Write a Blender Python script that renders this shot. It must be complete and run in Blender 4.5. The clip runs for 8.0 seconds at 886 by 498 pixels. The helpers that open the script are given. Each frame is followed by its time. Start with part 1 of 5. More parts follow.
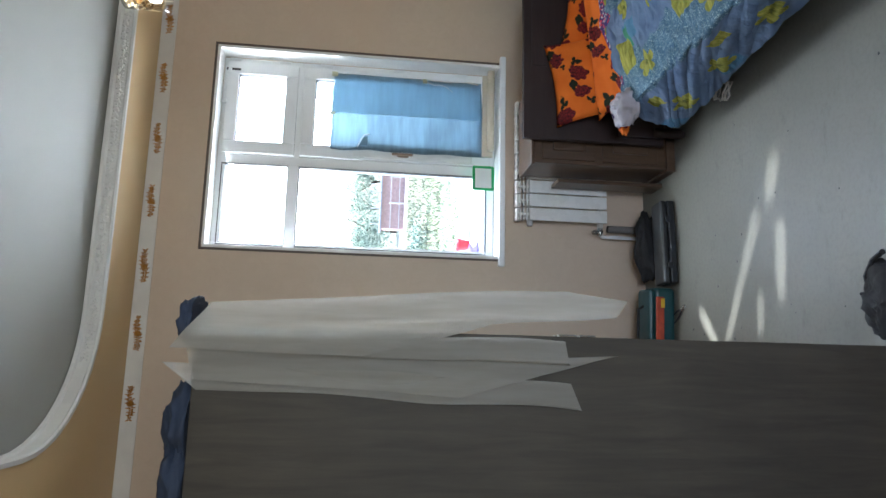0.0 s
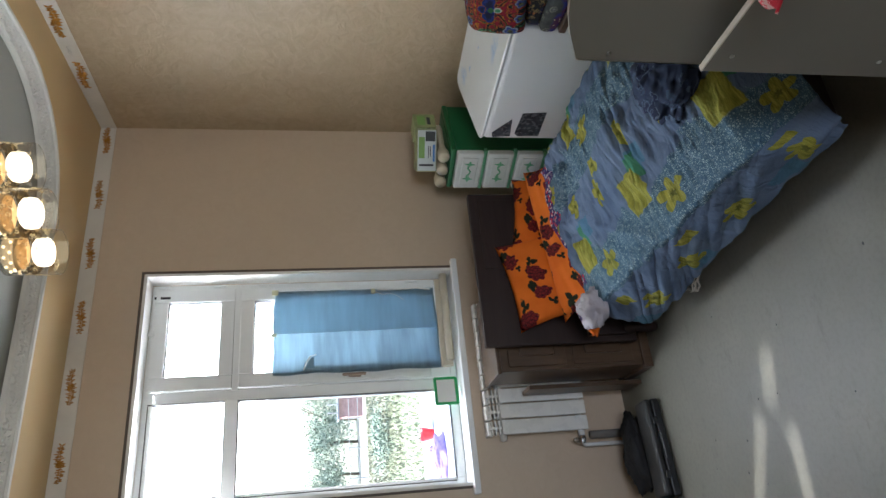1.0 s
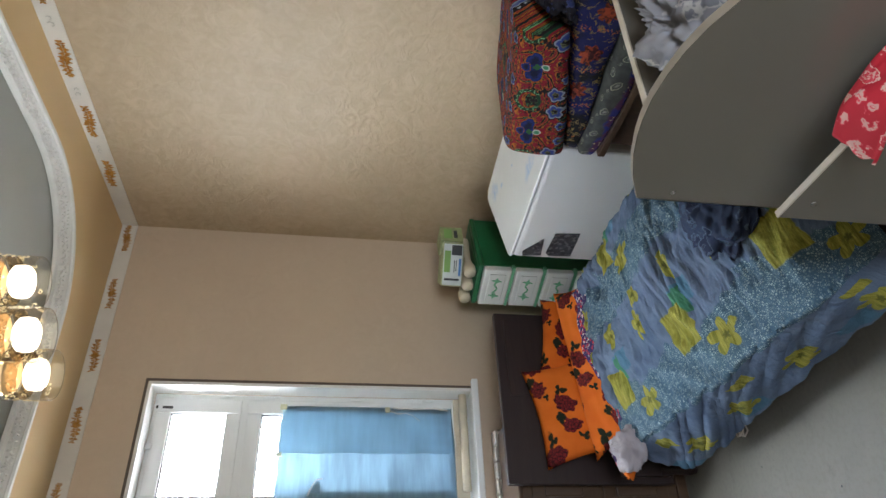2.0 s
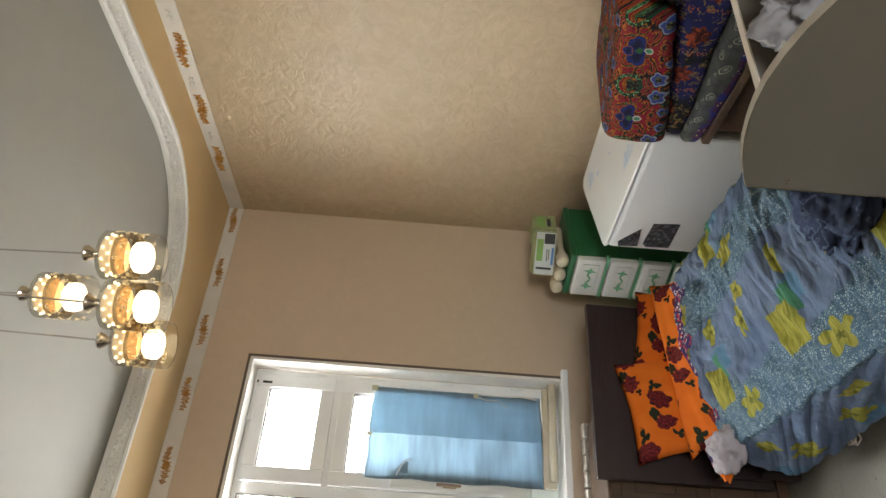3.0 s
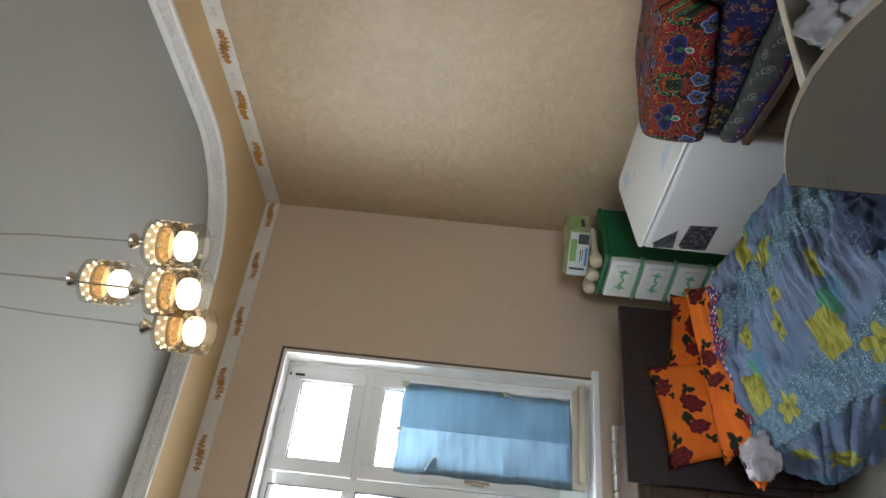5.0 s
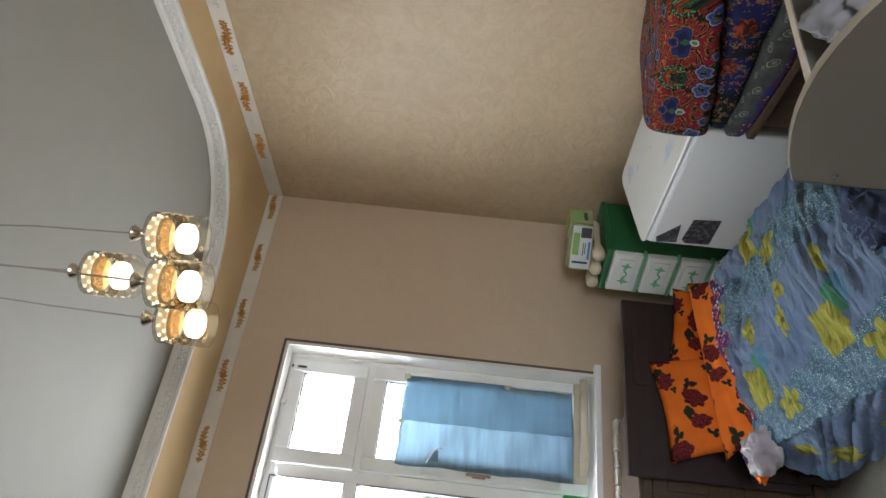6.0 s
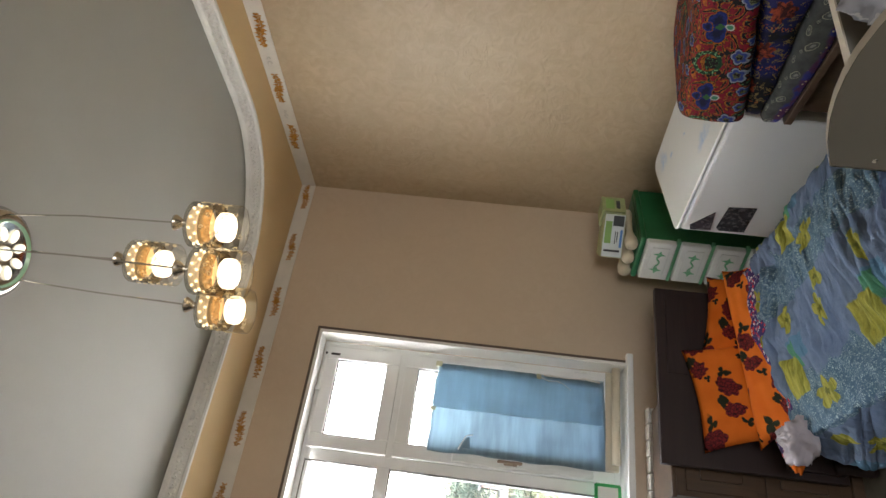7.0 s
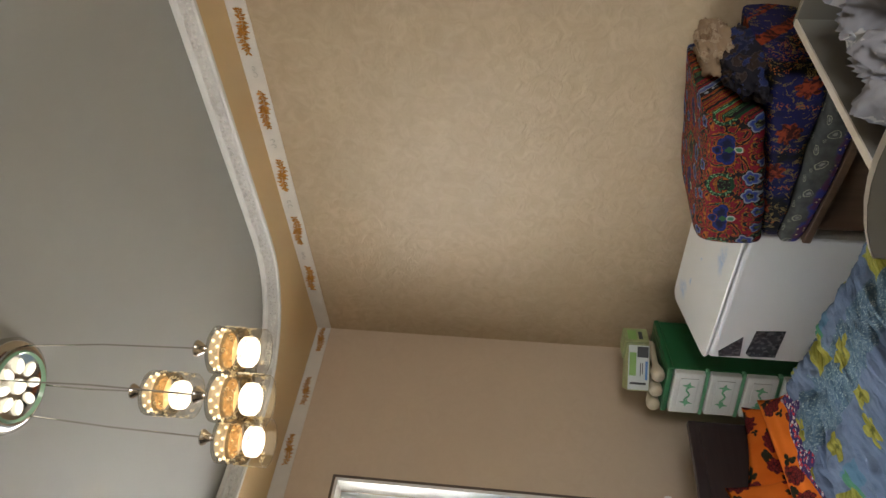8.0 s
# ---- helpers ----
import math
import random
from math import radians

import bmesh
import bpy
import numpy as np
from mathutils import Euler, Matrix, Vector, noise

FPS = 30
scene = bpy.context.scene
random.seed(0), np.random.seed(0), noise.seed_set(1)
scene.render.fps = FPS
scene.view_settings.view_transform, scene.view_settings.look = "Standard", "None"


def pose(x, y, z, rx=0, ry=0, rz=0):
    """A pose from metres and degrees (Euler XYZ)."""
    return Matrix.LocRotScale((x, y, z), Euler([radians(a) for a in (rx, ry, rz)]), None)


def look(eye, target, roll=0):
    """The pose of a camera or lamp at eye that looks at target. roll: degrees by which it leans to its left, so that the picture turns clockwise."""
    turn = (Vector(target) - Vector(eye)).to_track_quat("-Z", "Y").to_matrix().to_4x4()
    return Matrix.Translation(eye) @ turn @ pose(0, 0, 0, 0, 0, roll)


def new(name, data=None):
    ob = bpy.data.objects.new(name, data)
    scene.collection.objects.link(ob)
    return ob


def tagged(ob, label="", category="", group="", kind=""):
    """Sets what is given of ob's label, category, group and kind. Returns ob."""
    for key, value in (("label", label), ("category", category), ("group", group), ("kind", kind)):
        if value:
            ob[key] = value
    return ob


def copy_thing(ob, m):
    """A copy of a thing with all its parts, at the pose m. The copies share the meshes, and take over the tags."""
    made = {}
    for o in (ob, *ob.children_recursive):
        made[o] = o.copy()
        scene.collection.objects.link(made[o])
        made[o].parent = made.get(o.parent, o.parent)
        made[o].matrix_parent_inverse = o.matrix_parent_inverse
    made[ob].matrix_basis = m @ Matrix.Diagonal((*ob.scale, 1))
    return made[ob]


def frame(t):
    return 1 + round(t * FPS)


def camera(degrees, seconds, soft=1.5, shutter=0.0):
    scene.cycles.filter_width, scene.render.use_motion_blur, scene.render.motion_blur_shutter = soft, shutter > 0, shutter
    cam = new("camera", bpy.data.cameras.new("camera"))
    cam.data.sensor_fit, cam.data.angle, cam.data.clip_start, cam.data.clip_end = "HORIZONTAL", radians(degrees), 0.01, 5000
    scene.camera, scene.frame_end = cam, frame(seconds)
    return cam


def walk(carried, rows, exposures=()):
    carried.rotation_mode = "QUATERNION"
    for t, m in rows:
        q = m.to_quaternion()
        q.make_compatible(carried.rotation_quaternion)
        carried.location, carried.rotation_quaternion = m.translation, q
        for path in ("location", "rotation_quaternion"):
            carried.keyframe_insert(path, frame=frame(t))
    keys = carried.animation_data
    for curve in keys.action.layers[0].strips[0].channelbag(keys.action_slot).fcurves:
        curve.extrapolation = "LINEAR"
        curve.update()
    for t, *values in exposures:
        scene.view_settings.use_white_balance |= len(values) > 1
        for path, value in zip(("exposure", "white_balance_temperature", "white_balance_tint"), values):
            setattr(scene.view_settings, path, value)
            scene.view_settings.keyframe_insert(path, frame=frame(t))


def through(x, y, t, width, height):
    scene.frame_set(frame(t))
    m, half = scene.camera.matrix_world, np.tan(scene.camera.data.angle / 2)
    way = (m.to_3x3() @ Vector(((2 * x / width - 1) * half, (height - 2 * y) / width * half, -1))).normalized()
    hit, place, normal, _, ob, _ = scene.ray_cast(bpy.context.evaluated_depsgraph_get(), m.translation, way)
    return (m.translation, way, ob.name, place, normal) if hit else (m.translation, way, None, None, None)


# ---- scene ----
cam = camera(67.7, 8.0)
PATH = [
    (0, (-0.573, 0.797, 1.688), (-0.222, 2.753, 1.458), -87.5),
    (0.2, (-0.543, 0.849, 1.685), (-0.11, 2.789, 1.468), -88.1),
    (0.5, (-0.422, 0.932, 1.703), (0.098, 2.833, 1.365), -89.1),
    (0.8, (-0.32, 1.009, 1.682), (0.383, 2.839, 1.286), -91.0),
    (1, (-0.26, 1.069, 1.654), (0.583, 2.847, 1.296), -91.0),
    (1.2, (-0.21, 1.134, 1.662), (0.812, 2.823, 1.34), -89.8),
    (2.3, (-0.085, 1.176, 1.686), (1.022, 2.814, 1.389), -86.4),
    (2.5, (-0.086, 1.177, 1.682), (0.983, 2.849, 1.433), -85.8),
    (3, (-0.099, 1.178, 1.693), (0.975, 2.865, 1.65), -85.5),
    (3.5, (-0.112, 1.166, 1.713), (0.987, 2.836, 1.774), -85.0),
    (4, (-0.119, 1.164, 1.718), (0.95, 2.853, 1.776), -84.8),
    (4.5, (-0.121, 1.17, 1.71), (0.952, 2.857, 1.762), -84.4),
    (6, (-0.113, 1.179, 1.699), (0.935, 2.882, 1.757), -84.0),
    (6.5, (-0.114, 1.176, 1.696), (0.928, 2.88, 1.792), -84.0),
    (7, (-0.128, 1.165, 1.706), (0.883, 2.885, 1.85), -84.1),
    (7.5, (-0.175, 1.181, 1.743), (0.851, 2.884, 1.963), -84.7),
    (7.8, (-0.196, 1.245, 1.779), (1.042, 2.805, 1.962), -86.5),
    (8, (-0.186, 1.247, 1.752), (1.186, 2.687, 1.957), -86.9),
]
EXPOSURES = [(0, 3.02, 5550, 8), (0.5, 2.52, 5700, 8), (1.0, 2.66, 5950, 10), (1.2, 2.78, 6150, 10), (2.3, 3.1, 5950, 10), (2.5, 3.1, 5950, 10), (3.0, 3.04, 6780, 11), (3.5, 2.84, 6730, 11), (4.0, 2.8, 6020, 11), (4.5, 2.8, 6020, 11), (6.0, 2.84, 6180, 11), (6.5, 2.78, 6700, 12), (7.5, 2.68, 6650, 13), (8.0, 2.78, 6650, 13)]
walk(cam, [(t, look(eye, target, roll)) for t, eye, target, roll in PATH], EXPOSURES)

# ---- world and light ----
world = bpy.data.worlds.new("sky")
scene.world = world
world.use_nodes = True
wn = world.node_tree.nodes
sky = wn.new("ShaderNodeTexSky")
sky.sky_type = "NISHITA"
sky.sun_disc = False
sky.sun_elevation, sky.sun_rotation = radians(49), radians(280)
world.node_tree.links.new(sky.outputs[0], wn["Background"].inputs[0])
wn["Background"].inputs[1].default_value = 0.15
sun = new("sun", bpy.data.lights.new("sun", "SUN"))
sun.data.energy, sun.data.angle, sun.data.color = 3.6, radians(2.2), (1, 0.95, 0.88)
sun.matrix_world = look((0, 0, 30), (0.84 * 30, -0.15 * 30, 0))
# skylight in the window's upper part, and in an unseen second window assumed behind
glow = new("window_daylight", bpy.data.lights.new("window_daylight", "AREA"))
glow.data.shape, glow.data.size, glow.data.size_y, glow.data.energy = "RECTANGLE", 1.24, 0.74, 11
glow.data.color = (0.98, 0.985, 0.96)
glow.matrix_world = look((0.68, 5.0, 2.29), (0.85, 3.6, 0.9))
glow2 = new("rear_fill_daylight", bpy.data.lights.new("rear_fill_daylight", "AREA"))
glow2.data.shape, glow2.data.size, glow2.data.size_y, glow2.data.energy = "RECTANGLE", 1.2, 1.3, 8.4
glow2.data.color = (1.0, 0.95, 0.88)
glow2.matrix_world = look((0.0, -0.86, 1.6), (0.35, 1.0, 1.4))


# ---- materials ----
class Nodes:
    """A small helper that strings shader nodes together."""

    def __init__(self, name):
        self.m = bpy.data.materials.new(name)
        self.m.use_nodes = True
        self.t = self.m.node_tree
        self.p = self.t.nodes["Principled BSDF"]
        self.co = self.t.nodes.new("ShaderNodeTexCoord").outputs["Object"]

    def node(self, kind, **ins):
        n = self.t.nodes.new(kind)
        for k, v in ins.items():
            self.put(n.inputs[k.replace("_", " ")], v)
        return n

    def put(self, sock, v):
        if isinstance(v, bpy.types.NodeSocket):
            self.t.links.new(v, sock)
        elif hasattr(v, "__len__") and len(v) == 3 and sock.type == "RGBA":
            sock.default_value = (*v, 1)
        else:
            sock.default_value = v

    def moved(self, scale=(1, 1, 1), rot=(0, 0, 0)):
        n = self.node("ShaderNodeMapping", Vector=self.co)
        n.inputs["Scale"].default_value = scale
        n.inputs["Rotation"].default_value = rot
        return n.outputs[0]

    def noise(self, scale, detail=4, rough=0.55, vec=None, warp=0.0):
        return self.node("ShaderNodeTexNoise", Vector=vec or self.co, Scale=scale, Detail=detail, Roughness=rough, Distortion=warp).outputs[0]

    def cells(self, scale, vec=None, feature="F1", out="Distance", rnd=1.0):
        n = self.node("ShaderNodeTexVoronoi", Vector=vec or self.co, Scale=scale, Randomness=rnd)
        n.feature = feature
        return n.outputs[out]

    def ramp(self, fac, stops):
        n = self.node("ShaderNodeValToRGB", Fac=fac)
        while len(n.color_ramp.elements) < len(stops):
            n.color_ramp.elements.new(0.5)
        for e, (at, c) in zip(n.color_ramp.elements, stops):
            e.position = at
            e.color = (c, c, c, 1) if isinstance(c, (int, float)) else (*c, 1)
        return n.outputs[0]

    def mix(self, fac, a, b, kind="MIX"):
        n = self.t.nodes.new("ShaderNodeMix")
        n.data_type, n.blend_type = "RGBA", kind
        self.put(n.inputs[0], fac)
        self.put(n.inputs[6], a)
        self.put(n.inputs[7], b)
        return n.outputs[2]

    def calc(self, op, a, b=0.0):
        n = self.t.nodes.new("ShaderNodeMath")
        n.operation = op
        self.put(n.inputs[0], a)
        self.put(n.inputs[1], b)
        return n.outputs[0]

    def bump(self, height, strength, distance=0.01):
        n = self.node("ShaderNodeBump", Height=height, Strength=strength, Distance=distance)
        self.put(self.p.inputs["Normal"], n.outputs[0])

    def flat(self, a="x", b="y", add=None, warp=0.0, scale=20.0):
        """Two cloth coordinates: one axis (plus another, to run on round a fold) and a second axis, a little wavered."""
        xyz = self.node("ShaderNodeSeparateXYZ", Vector=self.co).outputs
        at = {"x": 0, "y": 1, "z": 2}
        u, v = xyz[at[a]], xyz[at[b]]
        if add:
            u = self.calc("ADD", u, xyz[at[add]])
        if warp:
            sway = self.node("ShaderNodeSeparateXYZ", Vector=self.node("ShaderNodeTexNoise", Vector=self.co, Scale=scale, Detail=3.0).outputs[1]).outputs
            u = self.calc("ADD", u, self.calc("MULTIPLY", self.calc("SUBTRACT", sway[0], 0.5), warp))
            v = self.calc("ADD", v, self.calc("MULTIPLY", self.calc("SUBTRACT", sway[1], 0.5), warp))
        return u, v

    def lattice(self, u, v, ou, ov, pu, pv, step=0.0, turn=0.0):
        """Local coordinates of a printed motif that repeats every pu by pv, each column shifted by step."""
        fu = self.calc("ADD", self.calc("DIVIDE", self.calc("SUBTRACT", u, ou), pu), 0.5)
        fv = self.calc("ADD", self.calc("DIVIDE", self.calc("SUBTRACT", v, ov), pv), 0.5)
        if step:
            fv = self.calc("SUBTRACT", fv, self.calc("MULTIPLY", self.calc("FLOOR", fu), step))
        a = self.calc("MULTIPLY", self.calc("SUBTRACT", self.calc("SUBTRACT", fu, self.calc("FLOOR", fu)), 0.5), pu)
        b = self.calc("MULTIPLY", self.calc("SUBTRACT", self.calc("SUBTRACT", fv, self.calc("FLOOR", fv)), 0.5), pv)
        if turn:
            c, d = math.cos(turn), math.sin(turn)
            a, b = (self.calc("ADD", self.calc("MULTIPLY", a, c), self.calc("MULTIPLY", b, d)), self.calc("SUBTRACT", self.calc("MULTIPLY", b, c), self.calc("MULTIPLY", a, d)))
        return a, b

    def shift(self, ab, da, db):
        return self.calc("SUBTRACT", ab[0], da), self.calc("SUBTRACT", ab[1], db)

    def patch(self, ab, w, h):
        """A rectangle of half sizes w and h: 1 inside."""
        d = self.calc("MAXIMUM", self.calc("DIVIDE", self.calc("ABSOLUTE", ab[0]), w), self.calc("DIVIDE", self.calc("ABSOLUTE", ab[1]), h))
        return self.ramp(d, [(0.93, 1), (1.0, 0)])

    def fade(self, x, lo, hi, top=1.0):
        """top below lo, falling to 0 at hi."""
        m = self.node("ShaderNodeMapRange", Value=x)
        for k, q in zip(("From Min", "From Max", "To Min", "To Max"), (lo, hi, top, 0.0)):
            m.inputs[k].default_value = q
        return m.outputs[0]

    def petals(self, ab, r, count=5, depth=0.45, edge=0.08, stretch=1.0):
        """A flower of radius r: 1 inside. Also its relative distance from the middle."""
        x, y = ab[0], self.calc("MULTIPLY", ab[1], stretch)
        rad = self.calc("SQRT", self.calc("ADD", self.calc("MULTIPLY", x, x), self.calc("MULTIPLY", y, y)))
        lobe = self.calc("ABSOLUTE", self.calc("COSINE", self.calc("MULTIPLY", self.calc("ARCTAN2", y, x), count / 2)))
        size = self.calc("ADD", 1 - depth, self.calc("MULTIPLY", lobe, depth))
        d = self.calc("DIVIDE", self.calc("DIVIDE", rad, r), size)
        return self.ramp(d, [(1 - edge, 1), (1.0, 0)]), d

    def done(self, color, rough=0.6, metal=0.0, spec=0.5):
        self.put(self.p.inputs["Base Color"], color)
        self.put(self.p.inputs["Roughness"], rough)
        self.p.inputs["Metallic"].default_value = metal
        self.p.inputs["Specular IOR Level"].default_value = spec
        return self.m


def plain(name, c, rough=0.5, metal=0.0, var=0.12, scale=6.0, bump=0.05, fine=90.0, spec=0.5, shine=0.08):
    """A plain surface with broad stains and fine grain."""
    n = Nodes(name)
    dark = tuple(v * (1 - var) for v in c)
    light = tuple(min(1, v * (1 + var * 0.6)) for v in c)
    col = n.mix(n.ramp(n.noise(scale), [(0.35, 0), (0.65, 1)]), dark, light)
    col = n.mix(n.ramp(n.noise(fine, 3), [(0.3, 0.0), (0.7, 0.25)]), col, dark)
    n.bump(n.noise(fine, 3), bump, 0.004)
    return n.done(col, n.ramp(n.noise(scale * 2), [(0.3, max(0.02, rough - shine)), (0.7, min(1, rough + shine))]), metal, spec)


def wood(name, dark, light, rough=0.45, axis=2, spec=0.5):
    n = Nodes(name)
    s = [14, 14, 14]
    s[axis] = 1.2
    grain = n.noise(2.2, 8, 0.65, n.moved(s), 0.6)
    col = n.mix(n.ramp(grain, [(0.3, 0), (0.7, 1)]), dark, light)
    col = n.mix(n.ramp(n.noise(3), [(0.4, 0), (0.75, 0.5)]), col, tuple(v * 0.75 for v in dark))
    n.bump(grain, 0.08, 0.002)
    return n.done(col, rough, 0, spec)


def make_wallpaper(name, low, high, relief):
    n = Nodes(name)
    swirl = n.noise(15, 5, 0.62, n.moved(), 1.3)
    blot = n.noise(2.3, 4)
    col = n.mix(n.ramp(swirl, [(0.3, 0), (0.7, 1)]), low, high)
    col = n.mix(n.ramp(blot, [(0.35, 0), (0.7, 0.5)]), col, low)
    n.bump(n.ramp(swirl, [(0.35, 0), (0.65, 1)]), relief, 0.006)
    return n.done(col, n.ramp(swirl, [(0.4, 0.54), (0.65, 0.40)]), 0, 0.42)


def make_floor():
    n = Nodes("floor_linoleum")
    blot = n.noise(1.6, 6, 0.6)
    speck = n.noise(55, 3)
    col = n.mix(n.ramp(blot, [(0.3, 0), (0.7, 1)]), (0.140, 0.136, 0.112), (0.186, 0.180, 0.150))
    col = n.mix(n.ramp(speck, [(0.45, 0), (0.7, 0.35)]), col, (0.118, 0.113, 0.094))
    scuff = n.ramp(n.noise(5, 8, 0.75, n.moved((1, 2.5, 1), (0, 0, 0.6))), [(0.56, 0), (0.70, 0.55)])
    col = n.mix(scuff, col, (0.10, 0.092, 0.08))
    n.bump(speck, 0.04, 0.002)
    return n.done(col, n.ramp(blot, [(0.3, 0.42), (0.7, 0.6)]), 0, 0.35)


def make_blanket():
    n = Nodes("blue_floral_cotton")
    n.co = n.node("ShaderNodeAttribute").outputs["Vector"]
    n.co.node.attribute_name = "rest"
    u, v = n.flat("x", "y", "z", 0.022, 26.0)
    col = n.mix(n.ramp(n.noise(3.5, 5), [(0.35, 0), (0.65, 1)]), (0.088, 0.132, 0.215), (0.135, 0.185, 0.28))
    cell = n.lattice(u, v, 1.38, 3.60, 0.55, 0.565, 0.64)
    on_top = n.calc("GREATER_THAN", u, 1.135)
    # ragged bands of pale speckle
    rag = n.calc("MULTIPLY", n.calc("SUBTRACT", n.noise(7, 4, 0.6), 0.5), 0.34)
    band = n.calc("ABSOLUTE", n.calc("ADD", n.calc("ADD", cell[0], 0.15), rag))
    band = n.calc("MULTIPLY", n.ramp(band, [(0.115, 1), (0.13, 0)]), on_top)
    dots = n.ramp(n.cells(135, feature="DISTANCE_TO_EDGE"), [(0.13, 0), (0.22, 1)])
    dots = n.calc("MULTIPLY", dots, n.ramp(n.noise(45, 2), [(0.40, 0.15), (0.55, 1)]))
    col = n.mix(n.calc("MULTIPLY", band, 0.75), col, (0.045, 0.105, 0.15))
    col = n.mix(n.calc("MULTIPLY", band, n.calc("MULTIPLY", dots, 0.85)), col, (0.30, 0.40, 0.42))
    leaf = (0.05, 0.20, 0.10)
    veins = n.ramp(n.noise(9, 5, 0.7, n.moved((1, 9, 1), (0, 0, 0.25)), 0.6), [(0.36, 0), (0.6, 1)])
    petal = n.mix(veins, (0.16, 0.17, 0.022), (0.33, 0.315, 0.055))
    # teal shade and leaf beyond each big yellow patch
    col = n.mix(n.calc("MULTIPLY", n.patch(n.shift(cell, 0.09, -0.10), 0.045, 0.07), 0.6), col, (0.05, 0.17, 0.26))
    col = n.mix(n.calc("MULTIPLY", n.patch(n.shift(cell, 0.075, -0.055), 0.05, 0.04), n.calc("MULTIPLY", on_top, 0.9)), col, leaf)
    tilt = (cell[0], n.calc("ADD", cell[1], n.calc("MULTIPLY", cell[0], -0.22)))
    col = n.mix(n.calc("MULTIPLY", n.patch(tilt, 0.085, 0.075), on_top), col, petal)
    # pale yellow flowers of several sizes
    for da, db, r, count, long in ((-0.125, -0.19, 0.068, 5, 0.8), (0.21, -0.10, 0.062, 4, 1.5), (0.14, 0.22, 0.065, 5, 1.3), (0.24, 0.17, 0.05, 3, 1.0)):
        f, d = n.petals(n.shift(cell, da, db), r, count, 0.5, 0.06, long)
        f = n.calc("MULTIPLY", f, on_top)
        col = n.mix(n.calc("MULTIPLY", n.fade(d, 1.0, 1.3, 0.55), on_top), col, (0.07, 0.12, 0.16))
        col = n.mix(f, col, petal)
        col = n.mix(n.calc("MULTIPLY", n.ramp(d, [(0.16, 0.9), (0.3, 0)]), on_top), col, (0.10, 0.11, 0.02))
    side = n.calc("SUBTRACT", 1.0, on_top)
    low = n.lattice(u, v, 1.075, 3.56, 0.9, 0.58)
    col = n.mix(n.calc("MULTIPLY", n.patch(low, 0.03, 0.05), side), col, petal)
    low = n.lattice(u, v, 0.965, 3.49, 0.9, 0.35)
    f, d = n.petals(low, 0.062, 5, 0.5, 0.06, 0.75)
    col = n.mix(n.calc("MULTIPLY", f, side), col, petal)
    col = n.mix(n.calc("MULTIPLY", n.ramp(d, [(0.16, 0.9), (0.3, 0)]), side), col, (0.10, 0.11, 0.02))
    crinkle = n.noise(6, 4, 0.55, n.moved((1.0, 4.0, 1.0), (0, 0, 0.25)), 0.7)
    n.bump(n.mix(0.15, crinkle, n.noise(140, 3)), 0.8, 0.03)
    return n.done(col, 0.85, 0, 0.2)


def make_orange():
    n = Nodes("orange_floral_cotton")
    u, v = n.flat("x", "z", None, 0.11, 7.0)
    col = n.mix(n.ramp(n.noise(5), [(0.35, 0), (0.65, 1)]), (0.64, 0.135, 0.012), (0.76, 0.19, 0.02))
    lines = n.ramp(n.cells(75, feature="DISTANCE_TO_EDGE"), [(0.05, 0), (0.12, 1)])
    rose = n.mix(lines, (0.035, 0.008, 0.012), (0.19, 0.018, 0.02))
    for ou, ov, r, turn in ((0.02, 0.05, 0.055, 0.3), (0.12, -0.07, 0.043, 1.2)):
        cell = n.lattice(u, v, ou, ov, 0.215, 0.225, 0.5, turn)
        for da, db, rr in ((r * 1.25, -r * 0.5, r * 0.62), (-r * 1.1, r * 0.9, r * 0.5)):
            f, d = n.petals(n.shift(cell, da, db), rr, 3, 0.75, 0.1)
            col = n.mix(f, col, (0.018, 0.022, 0.012))
        f, d = n.petals(cell, r, 7, 0.22, 0.06)
        col = n.mix(f, col, rose)
    n.bump(n.mix(0.3, n.noise(9, 4, 0.6, None, 0.8), n.noise(140, 3)), 0.2, 0.01)
    return n.done(col, 0.85, 0, 0.2)


